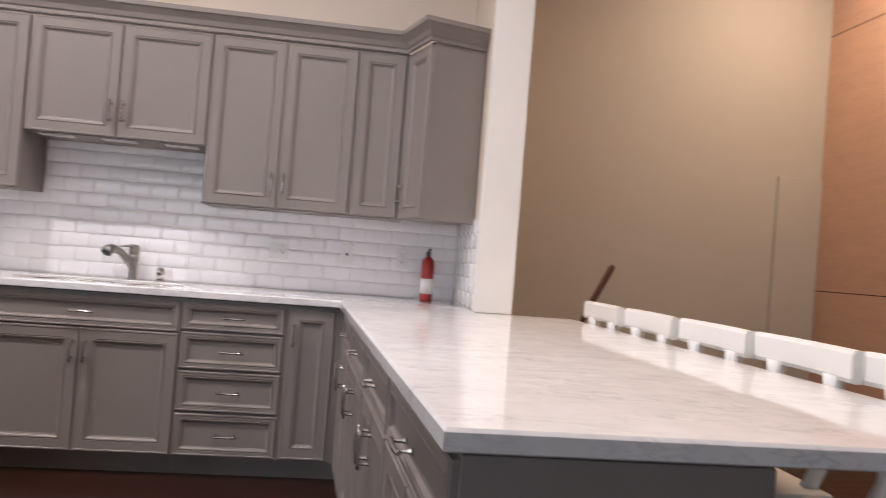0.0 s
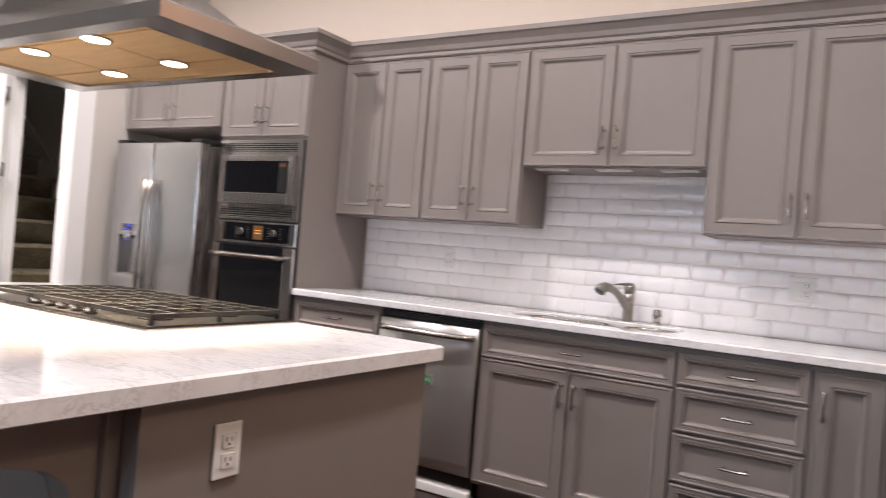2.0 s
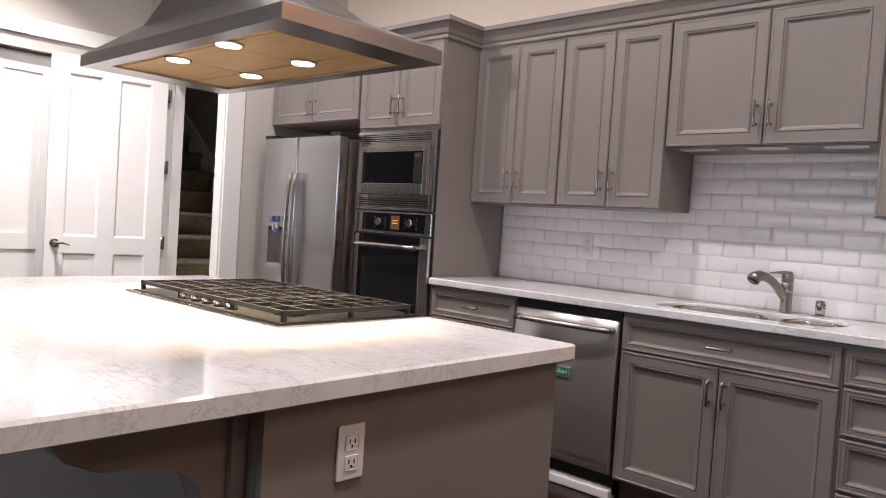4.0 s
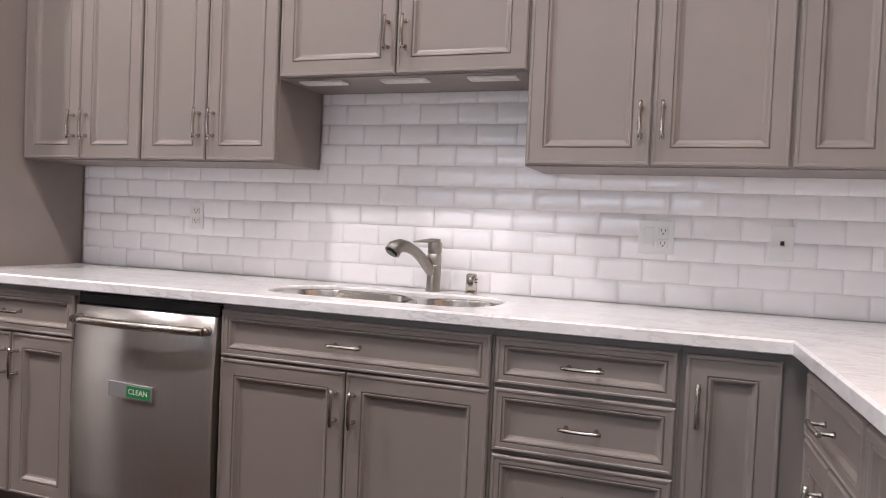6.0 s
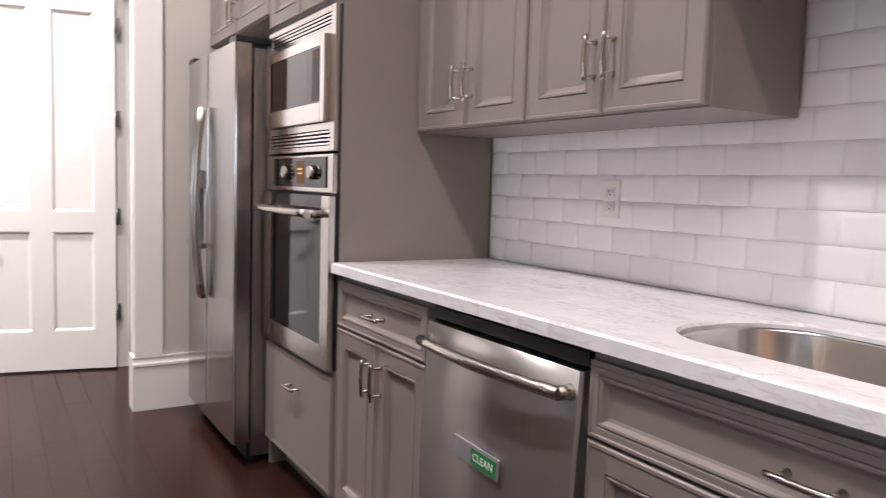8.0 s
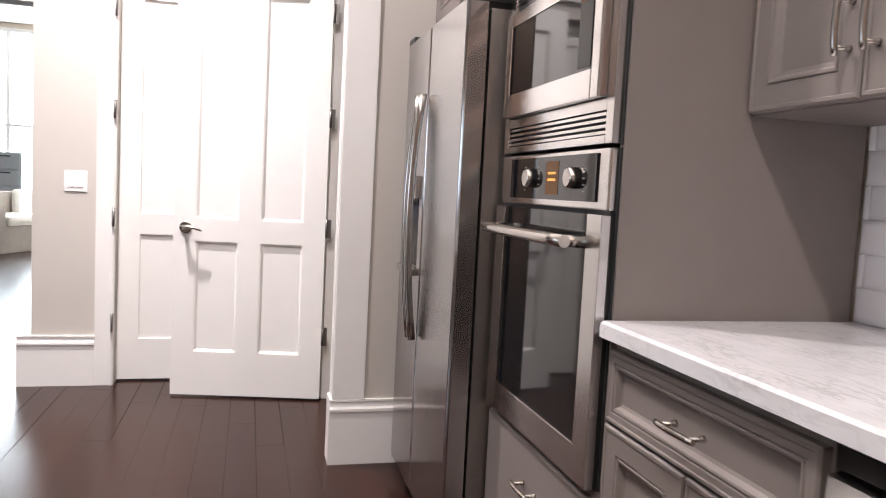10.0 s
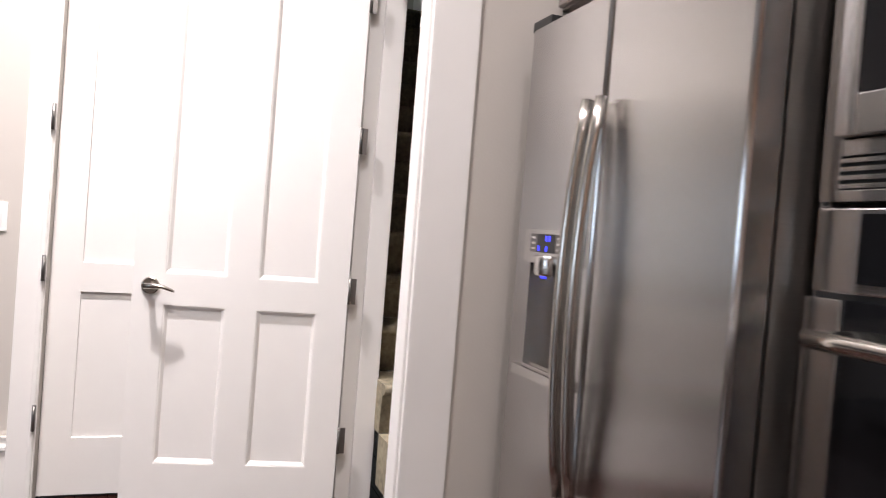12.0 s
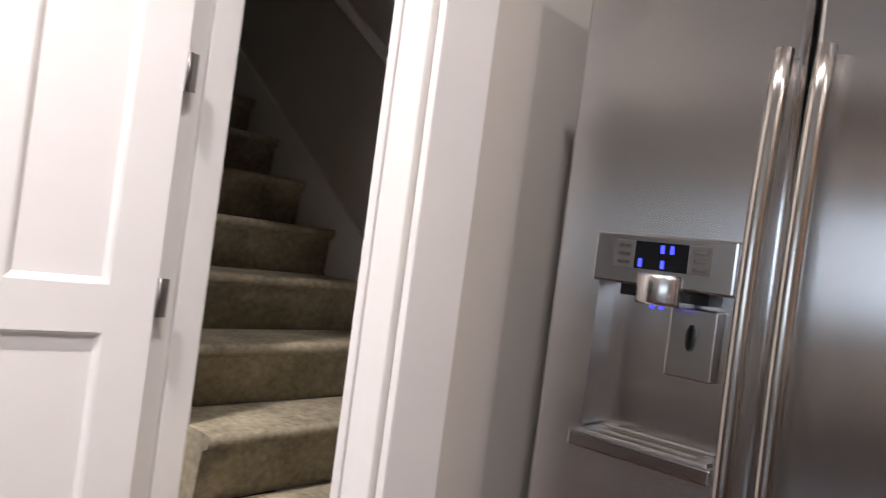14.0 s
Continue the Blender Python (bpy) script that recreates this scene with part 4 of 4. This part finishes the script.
part("board", cuboid(0, 0.018, 0.0, BY1 - BY0 + 0.02, 0, CT - 0.048, bevel=0.002), CABINET, isl_end)
isl_back = thing("back_panel", (IX0 + 0.04, BY0, 0), "taupe back panel of the island knee space", "panel")
part("board", cuboid(0, IX1 - IX0 - 0.097, -0.0, 0.018, 0, CT - 0.048, bevel=0.002), CABINET, isl_back)


def corbel(x):
    """A scrolled bracket under the island's overhang."""
    c = thing("corbel", (x, BY0, 0), "taupe scrolled bracket under the worktop", "bracket", "island corbels")
    prof = [(0, 0.877), (-0.34, 0.877), (-0.345, 0.845), (-0.33, 0.820), (-0.27, 0.790), (-0.20, 0.785), (-0.13, 0.770), (-0.09, 0.735), (-0.075, 0.69), (-0.085, 0.64), (-0.07, 0.60), (-0.03, 0.575), (0, 0.57)]
    bm = bmesh.new()
    a = [bm.verts.new((-0.035, py, pz)) for py, pz in prof]
    b = [bm.verts.new((0.035, py, pz)) for py, pz in prof]
    for i in range(len(prof)):
        j = (i + 1) % len(prof)
        bm.faces.new((a[i], a[j], b[j], b[i]))
    bm.faces.new(a)
    bm.faces.new(b[::-1])
    bmesh.ops.bevel(bm, geom=[e for e in bm.edges], offset=0.003, segments=1, affect="EDGES")
    part("scroll", bm, CABINET, c)
    part("cheek", cuboid(-0.05, 0.05, -0.035, 0.0, 0.55, 0.875, bevel=0.004), CABINET, c)


for cx in (0.43, -0.41, -1.27):
    corbel(cx)


def outlet(place, rz, label, gangs=("outlet",), plate=PLASTIC):
    """A wall plate in the local xz plane, facing local -y. Its gangs: outlet, switch, jack or rockers."""
    o = thing("wall_outlet", place, label, "outlet", rz=rz)
    n = len(gangs)
    wd = 0.070 + 0.046 * (n - 1)
    part("plate", cuboid(-wd / 2, wd / 2, -0.006, 0, -0.057, 0.057, bevel=0.003), plate, o)
    for i, g in enumerate(gangs):
        cx = (i - (n - 1) / 2) * 0.046
        bm = bmesh.new()
        if g == "outlet":
            for cz in (-0.021, 0.021):
                part("socket", cuboid(cx - 0.017, cx + 0.017, -0.0085, -0.005, cz - 0.0145, cz + 0.0145, bevel=0.004), plate, o)
                box(bm, cx - 0.008, cx - 0.0055, -0.0092, -0.008, cz - 0.002, cz + 0.008)
                box(bm, cx + 0.0055, cx + 0.008, -0.0092, -0.008, cz - 0.002, cz + 0.007)
                box(bm, cx - 0.0025, cx + 0.0025, -0.0092, -0.008, cz - 0.010, cz - 0.005)
            part("slots", bm, SLOT, o)
        elif g == "switch":
            part("rocker", box(bm, cx - 0.016, cx + 0.016, -0.010, -0.005, -0.033, 0.033, bevel=0.003), plate, o)
        else:
            part("jack", box(bm, cx - 0.006, cx + 0.006, -0.0075, -0.004, -0.007, 0.007), SLOT, o)
    return o


TILE_T = 0.010
outlet((-0.587, W - TILE_T, 1.165), 0, "white duplex outlet on the tiled backsplash")
outlet((1.312, W - TILE_T, 1.16), 0, "white switch and outlet plate on the tiled backsplash", ("switch", "outlet"))
outlet((1.705, W - TILE_T, 1.158), 0, "white phone jack plate on the tiled backsplash", ("jack",))
outlet((2.03, W - TILE_T, 1.155), 0, "white duplex outlet on the tiled backsplash")
outlet((2.36 - TILE_T, 3.20, 1.10), -90, "white switch plate beside the cased wall end", ("switch",))
outlet((IX1 - 0.037, 1.175, 0.755), 90, "white duplex outlet on the island's end panel")
outlet((-4.23, 1.575, 1.13), 90, "white double rocker switch on the greige wall", ("switch", "switch"))


# ---- cooktop ----
ck = thing("gas_cooktop", (-0.90, 1.33, CT), "stainless gas cooktop with black cast-iron grates", "cooktop")
part("tray", cuboid(0, 0.93, 0, 0.57, 0, 0.009, bevel=0.003), TRIM_STEEL, ck)
part("deck", cuboid(0.022, 0.908, 0.022, 0.548, 0.008, 0.012), BLACK, ck)
for bx, by, br in ((0.17, 0.16, 0.04), (0.17, 0.42, 0.05), (0.465, 0.29, 0.06), (0.76, 0.16, 0.05), (0.76, 0.42, 0.04)):
    b = part("burner", lathe(bmesh.new(), [(br, 0.011), (br, 0.021), (br * 0.8, 0.023)], bx, by, 0), NICKEL, ck)
    part("burner_cap", lathe(bmesh.new(), [(br * 0.82, 0.022), (br * 0.82, 0.028), (br * 0.7, 0.030)], bx, by, 0), IRON, b)
for gx in (0.035, 0.325, 0.615):
    bm = bmesh.new()
    gw = 0.28
    for xx in (gx, gx + gw - 0.012):
        box(bm, xx, xx + 0.012, 0.04, 0.53, 0.030, 0.043)
    for yy in (0.04, 0.12, 0.20, 0.28, 0.36, 0.44, 0.518):
        box(bm, gx + 0.001, gx + gw - 0.001, yy, yy + 0.011, 0.031, 0.0435)
    for xx in (gx + 0.09, gx + 0.18):
        box(bm, xx, xx + 0.010, 0.045, 0.525, 0.0315, 0.044)
    for xx in (gx + 0.001, gx + gw - 0.013):
        for yy in (0.041, 0.28, 0.517):
            box(bm, xx, xx + 0.012, yy, yy + 0.012, 0.011, 0.032)
    part("grate", bm, IRON, ck, "black cast-iron grate")
for kx in (0.33, 0.40, 0.47, 0.54, 0.61):
    part("knob", lathe(bmesh.new(), [(0.018, 0.011), (0.017, 0.030), (0.014, 0.032)], kx, 0.055, 0), NICKEL, ck)

# ---- range hood ----
HX0, HX1, HY0, HY1, HZ = -1.05, 0.16, 1.20, 1.76, 1.70
hood = thing("range_hood", ((HX0 + HX1) / 2, (HY0 + HY1) / 2, HZ), "stainless island range hood with four lit lamps", "range hood")
hx, hy = (HX1 - HX0) / 2, (HY1 - HY0) / 2
bm = bmesh.new()
rows = []
for sx, sy, z in ((hx - 0.125, hy - 0.055, 0.0), (hx, hy, 0.0), (hx, hy, 0.040), (hx - 0.015, hy - 0.012, 0.050), (hx * 0.60, hy * 0.62, 0.135), (0.16, 0.16, 0.26)):
    rows.append([bm.verts.new(p) for p in ((-sx, -sy, z), (sx, -sy, z), (sx, sy, z), (-sx, sy, z))])
for a, b in zip(rows, rows[1:]):
    for k in range(4):
        bm.faces.new((a[k], a[(k + 1) % 4], b[(k + 1) % 4], b[k]))
inner = [bm.verts.new((v.co.x, v.co.y, 0.018)) for v in rows[0]]
for k in range(4):
    bm.faces.new((rows[0][k], rows[0][(k + 1) % 4], inner[(k + 1) % 4], inner[k]))
bm.faces.new(inner)
part("canopy", bm, STEEL, hood)
part("chimney", cuboid(-0.155, 0.155, -0.155, 0.155, 0.255, CEIL - HZ, bevel=0.003), STEEL, hood)
part("seam", cuboid(-0.158, 0.158, -0.158, 0.158, 0.80, 0.806), NICKEL, hood)
for fy in (-0.14, 0.14):
    # steel rails share the filters' tint for the gold light they reflect
    part("lamp_rail", cuboid(-hx + 0.112, hx - 0.112, fy - 0.045, fy + 0.045, 0.008, 0.0175, bevel=0.001), FILTER, hood)
for fy0, fy1 in ((-hy + 0.042, -0.187), (-0.093, 0.093), (0.187, hy - 0.042)):
    for k in range(3):
        fx0 = -hx + 0.114 + k * (2 * hx - 0.228) / 3
        part("filter", cuboid(fx0 + 0.003, fx0 + (2 * hx - 0.228) / 3 - 0.003, fy0, fy1, 0.010, 0.0172, bevel=0.001), FILTER, hood, "mesh grease filter with warm reflected light in its colour")
cx0, cy0 = (HX0 + HX1) / 2, (HY0 + HY1) / 2
for lx, ly in HOOD_LAMPS:
    l = part("lamp", lathe(bmesh.new(), [(0.043, 0.0030), (0.045, 0.0082), (0.04, 0.0084)], lx - cx0, ly - cy0, 0), NICKEL, hood)
    part("lamp_glass", lathe(bmesh.new(), [(0.035, 0.0015), (0.036, 0.0028), (0.03, 0.0029)], lx - cx0, ly - cy0, 0), LAMP_GLOW, l, "glowing lamp glass")

# recessed light trims, for the inferred lamps and the added fill alike
for lx, ly, cz in [(d[0], d[1], CEIL) for d in DOWNLIGHTS] + [(a, b, HIGH) for a, b, _ in DINING_LIGHTS]:
    d = thing("recessed_light", (lx, ly, cz), "unseen white recessed ceiling light, lit", "light", "recessed lights")
    bm = bmesh.new()
    rr = [[bm.verts.new((r * math.cos(a), r * math.sin(a), z)) for a in (2 * math.pi * k / 24 for k in range(24))] for r, z in ((0.095, 0.0), (0.092, -0.006), (0.075, -0.006), (0.072, 0.0))]
    for a, b in zip(rr, rr[1:]):
        for k in range(24):
            bm.faces.new((a[k], a[(k + 1) % 24], b[(k + 1) % 24], b[k]))
    part("trim_ring", bm, WHITE, d)


# ---- fire extinguisher ----
ex = thing("fire_extinguisher", (2.17, 3.69, CT), "small red fire extinguisher standing on the worktop", "fire extinguisher")
ex.scale = (0.9, 0.9, 0.86)
part("cylinder", lathe(bmesh.new(), [(0.036, 0), (0.040, 0.006), (0.041, 0.02), (0.041, 0.25), (0.036, 0.275), (0.020, 0.292), (0.014, 0.297)]), RED, ex)
part("label", lathe(bmesh.new(), [(0.0413, 0.05), (0.0416, 0.05), (0.0416, 0.15), (0.0413, 0.15)]), PAPER, ex, "white printed label")
part("valve", lathe(bmesh.new(), [(0.014, 0.295), (0.016, 0.30), (0.016, 0.325), (0.010, 0.33)]), BLACK, ex)
bm = tube(bmesh.new(), [(0, 0.012, 0.328), (0, -0.03, 0.340), (0, -0.085, 0.345)], [0.009, 0.008, 0.007], 8)
tube(bm, [(0, -0.01, 0.318), (0, -0.05, 0.315), (0, -0.08, 0.305)], 0.006, 8)
part("lever", bm, BLACK, ex)
part("gauge", tube(bmesh.new(), [(0.012, -0.012, 0.312), (0.026, -0.02, 0.312)], 0.012, 12), PLASTIC, ex)


# ---- counter stools ----
def stool(x, y):
    s = thing("counter_stool", (x, y, 0), "white low-backed counter stool with dark metal legs", "stool", "stools at the peninsula")
    part("seat", cuboid(-0.40, -0.02, -0.20, 0.20, 0.62, 0.655, bevel=0.014), WHITE, s)
    bm = bmesh.new()
    rows = []
    for i in range(9):
        yy = -0.228 + 0.456 * i / 8
        bend = -0.02 * (1 - (2 * i / 8 - 1) ** 2)
        rows.append([bm.verts.new((0.0 - bend + a, yy, z)) for a, z in ((-0.012, 0.940), (0.012, 0.940), (0.018, 0.952), (0.018, 1.012), (0.010, 1.024), (-0.010, 1.024), (-0.018, 1.012), (-0.018, 0.952))])
    for a, b in zip(rows, rows[1:]):
        for k in range(8):
            bm.faces.new((a[k], a[(k + 1) % 8], b[(k + 1) % 8], b[k]))
    bm.faces.new(rows[0][::-1])
    bm.faces.new(rows[-1])
    part("backrest", bm, WHITE, s)
    for yy in (-0.13, 0.13):
        part("back_post", tube(bmesh.new(), [(-0.05, yy, 0.64), (-0.01, yy, 0.72), (0.006, yy, 0.89), (0.006, yy, 0.950)], [0.022, 0.02, 0.022, 0.03], 10), WHITE, s)
    for lx in (-0.36, -0.05):
        for ly in (-0.165, 0.165):
            part("leg", tube(bmesh.new(), [(lx, ly, 0.625), (lx * 1.06 + 0.012, ly * 1.15, 0.0)], [0.014, 0.011], 8), DARK_STEEL, s)
    bm = bmesh.new()
    for a, b in (((-0.37, -0.18, 0.22), (-0.37, 0.18, 0.22)), ((-0.05, -0.18, 0.22), (-0.05, 0.18, 0.22)), ((-0.37, -0.18, 0.22), (-0.05, -0.18, 0.22)), ((-0.37, 0.18, 0.22), (-0.05, 0.18, 0.22))):
        tube(bm, [a, b], 0.009, 8)
    part("footrest", bm, DARK_STEEL, s)
    return s


first = stool(2.90, 2.77)
for yy in (2.31, 1.85, 1.40, 0.95):
    copy_thing(first, pose(2.90 + SKEW * (2.77 - yy), yy, 0))

# long-handled tool leaning behind the stools
stick = thing("wooden_handle", (3.07, 3.55, 0), "dark brown wooden broom handle leaning on the far side", "broom")
part("shaft", tube(bmesh.new(), [(-0.35, 0.1, 0.0), (0.02, 0.0, 0.95), (0.13, -0.03, 1.20), (0.14, -0.033, 1.215)], [0.014, 0.016, 0.020, 0.012], 10), BROWN_WOOD, stick)
part("head", cuboid(-0.46, -0.24, 0.06, 0.14, 0.0, 0.06, bevel=0.01), BLACK, stick)

# pale half-height partition by the orange wall
pt = thing("partition", (5.31, 5.368, 0), "pale half-height partition panel", "partition")
part("panel", cuboid(0, 0.405, 0, 0.030, 0, 2.11, bevel=0.004), WALL, pt)
for zz in (1.15, 3.36):
    wall("panel_joint", 5.7185, 5.7195, -5, 5.4, zz, zz + 0.008, SLOT, "thin joint between orange veneer panels")

# ---- living room ----
sofa = thing("sofa", (-11.40, -1.72, 0), "taupe fabric sofa with cream pillows", "sofa", rz=68)
part("base", cuboid(0, 0.95, 0, 1.9, 0.0, 0.40, bevel=0.03), FABRIC, sofa)
for yy in (0.0, 1.68):
    part("arm", cuboid(0, 0.95, yy, yy + 0.22, 0.10, 0.64, bevel=0.04), FABRIC, sofa)
part("backrest", cuboid(0.0, 0.24, 0.2, 1.7, 0.3, 0.84, bevel=0.06), FABRIC, sofa)
for yy in (0.24, 0.96):
    part("seat_cushion", cuboid(0.22, 0.97, yy, yy + 0.70, 0.38, 0.52, bevel=0.05), PILLOW, sofa)
for yy in (0.3, 1.2):
    part("pillow", cuboid(0.26, 0.40, yy, yy + 0.42, 0.50, 0.88, bevel=0.06), PILLOW, sofa)
cab = thing("tall_cabinet", (-13.15, -1.48, 0), "grey painted cabinet near the bright windows", "cabinet")
part("body", cuboid(0, 0.4, 0, 0.5, 0, 1.44, bevel=0.006), GREY_WOOD, cab)
for dz in (0.10, 0.51, 0.92, 1.18):
    dr = part("drawer_front", rings_mesh(bmesh.new(), 0.46, 0.40 if dz < 0.9 else 0.24, [(0, 0.0), (0, -0.016), (0.004, -0.020), (0.02, -0.020)], 0.02, dz), GREY_WOOD, cab)
    dr.matrix_basis = pose(0.402, 0, 0, 0, 0, 90)
    part("handle", cuboid(0.15, 0.35, -0.036, -0.019, dz + 0.19, dz + 0.21, bevel=0.003), SLOT, dr)


# ---- stairs ----
stairs = thing("staircase", (-3.25, 3.04, 0), "carpeted staircase climbing between two walls", "stairs")
RISE, RUN = 0.198, 0.25
for k in range(15):
    bm = bmesh.new()
    x1 = -k * RUN
    prof = [(x1 - 0.02, k * RISE), (x1 - 0.005, k * RISE + RISE - 0.05), (x1 + 0.022, k * RISE + RISE - 0.035), (x1 + 0.030, k * RISE + RISE - 0.015), (x1 + 0.018, k * RISE + RISE), (x1 - RUN - 0.01, k * RISE + RISE), (x1 - RUN - 0.01, k * RISE)]
    n = 14
    rows = [[bm.verts.new((px, 0.001 + 0.958 * i / n, pz)) for px, pz in prof] for i in range(n + 1)]
    for a, b in zip(rows, rows[1:]):
        for j in range(len(prof)):
            m = (j + 1) % len(prof)
            f = bm.faces.new((a[j], a[m], b[m], b[j]))
            f.smooth = j < 4
    bm.faces.new(rows[0][::-1])
    bm.faces.new(rows[-1])
    part("step", bm, CARPET, stairs)
bm = bmesh.new()
L = 15
prof = [(0.06, 0.0), (0.06, 0.30), (-L * RUN, L * RISE + 0.30), (-L * RUN, L * RISE - 0.1)]
a = [bm.verts.new((px, 0.9395, pz)) for px, pz in prof]
b = [bm.verts.new((px, 0.9595, pz)) for px, pz in prof]
for i in range(4):
    bm.faces.new((a[i], a[(i + 1) % 4], b[(i + 1) % 4], b[i]))
bm.faces.new(a)
bm.faces.new(b[::-1])
part("skirt_board", bm, WHITE, stairs, "white sloping skirting board")
rail = thing("handrail", (-3.25, 3.04, 0), "white handrail sloping up the stair wall", "handrail")
SLOPE = RISE / RUN
part("bar", tube(bmesh.new(), [(-x, 0.900, 1.112 + SLOPE * x) for x in (0.28, 0.30, 1.2, 2.2, 3.30, 3.32)], [0.016, 0.022, 0.022, 0.022, 0.022, 0.016], 10), WHITE, rail)
for x in (0.5, 1.75, 3.0):
    z = 1.112 + SLOPE * x
    part("bracket", tube(bmesh.new(), [(-x, 0.9595, z - 0.07), (-x, 0.955, z - 0.07), (-x, 0.915, z - 0.055), (-x, 0.900, z - 0.018)], [0.022, 0.008, 0.007, 0.007], 8), NICKEL, rail, "satin nickel rail bracket")


# ---- tiles and planks ----
TW, TH = 0.1545, 0.0779
tile_cache = {}


def tile_mesh(w):
    key = round(w, 3)
    if key not in tile_cache:
        bm = bmesh.new()
        g = 0.0008
        k = min(1.0, (w - 2 * g) * 0.45 / 0.030)
        rings_mesh(bm, w - 2 * g, TH - 2 * g, [(0, 0.0), (0, -0.0044), (0.0007 * k, -0.0052), (0.0105 * k, -TILE_T + 0.0010), (0.0145 * k, -TILE_T + 0.0003), (0.030 * k, -TILE_T)])
        for f in bm.faces:
            f.smooth = True
        for e in bm.edges:
            if len(e.link_faces) == 2 and e.calc_face_angle(0) > 0.6:
                e.smooth = False
        bmesh.ops.translate(bm, verts=bm.verts, vec=(g, 0, g))
        bmesh.ops.recalc_face_normals(bm, faces=bm.faces)
        me = bpy.data.meshes.new("tile")
        bm.to_mesh(me)
        bm.free()
        me.materials.append(TILE)
        tile_cache[key] = me
    return tile_cache[key]


def tile_field(parent, x0, x1, r0, r1, place, rz, shift):
    """Running-bond bevelled tiles between x0 and x1, rows r0 to r1, in a plane facing local -y."""
    turn = pose(*place, 0, 0, rz)
    for r in range(r0, r1):
        x = shift - (TW / 2 if r % 2 else 0)
        while x < x1 - 0.004:
            a, b = max(x, x0), min(x + TW, x1)
            if b - a > 0.012:
                ob = new("tile", tile_mesh(b - a))
                ob.parent = parent
                tilt = random.uniform(-0.35, 0.35), random.uniform(-0.35, 0.35)
                ob.matrix_basis = turn @ pose(a, 0, r * TH, tilt[0], 0, tilt[1])
            x += TW
    return


def grout_sheet(x0, x1, y0, y1, z0, z1):
    tagged(part("grout", cuboid(x0, x1, y0, y1, z0, z1), GROUT), "pale grey grout behind the white tiles", "grout", kind="structure")


grout_sheet(-1.219, 2.359, W - 0.004, W + 0.001, CT + 0.001, CT + 6 * TH)
grout_sheet(0.0, 0.916, W - 0.004, W + 0.001, CT + 6 * TH, CT + 10 * TH)
grout_sheet(2.356, 2.361, 3.13, W - 0.004, CT + 0.001, CT + 6 * TH)
Y_TILE = W - 0.0005
tile_field(wall_north, -1.219, 2.35, 0, 6, (0, Y_TILE, CT + 0.0015), 0, -1.219 - 0.06)
tile_field(wall_north, 0.001, 0.915, 6, 10, (0, Y_TILE, CT + 0.0015), 0, -1.219 - 0.06)
tile_field(wall_return, -3.838, -3.13, 0, 6, (2.3595, 0, CT + 0.0015), -90, -3.9)

PW = 0.125


def plank_mesh(length):
    bm = cuboid(0.0002, length - 0.0002, 0.0002, PW - 0.0002, -0.012, 0.0, bevel=0.0004, seg=1)
    return bm


lengths = [0.9, 1.2, 1.5, 1.8]
plank_cache = []
for ln in lengths:
    bm = plank_mesh(ln)
    me = bpy.data.meshes.new("plank")
    bm.to_mesh(me)
    bm.free()
    me.materials.append(FLOOR)
    plank_cache.append(me)
rng = random.Random(7)
verts, faces = [], []
y = -4.95
while y < 5.35:
    x = -13.1 - rng.random() * 1.2
    while x < 5.25:
        k = rng.randrange(4)
        if 0.2 < y < 3.2 and -4.3 < x < 1.7:
            ob = new("plank", plank_cache[k])
            ob.parent = subfloor
            ob.matrix_basis = pose(x, y, 0)
        else:
            n = len(verts)
            x1, y1 = x + lengths[k] - 0.0008, y + PW - 0.0008
            verts += [(x, y, -0.012), (x1, y, -0.012), (x1, y1, -0.012), (x, y1, -0.012), (x + 0.001, y + 0.001, 0), (x1 - 0.001, y + 0.001, 0), (x1 - 0.001, y1 - 0.001, 0), (x + 0.001, y1 - 0.001, 0)]
            faces += [(n, n + 1, n + 5, n + 4), (n + 1, n + 2, n + 6, n + 5), (n + 2, n + 3, n + 7, n + 6), (n + 3, n, n + 4, n + 7), (n + 4, n + 5, n + 6, n + 7)]
        x += lengths[k]
    y += PW
me = bpy.data.meshes.new("floor_planks")
me.from_pydata(verts, [], faces)
me.materials.append(FLOOR)
ob = new("floor_planks", me)
ob.parent = subfloor
tagged(ob, kind="stuff")
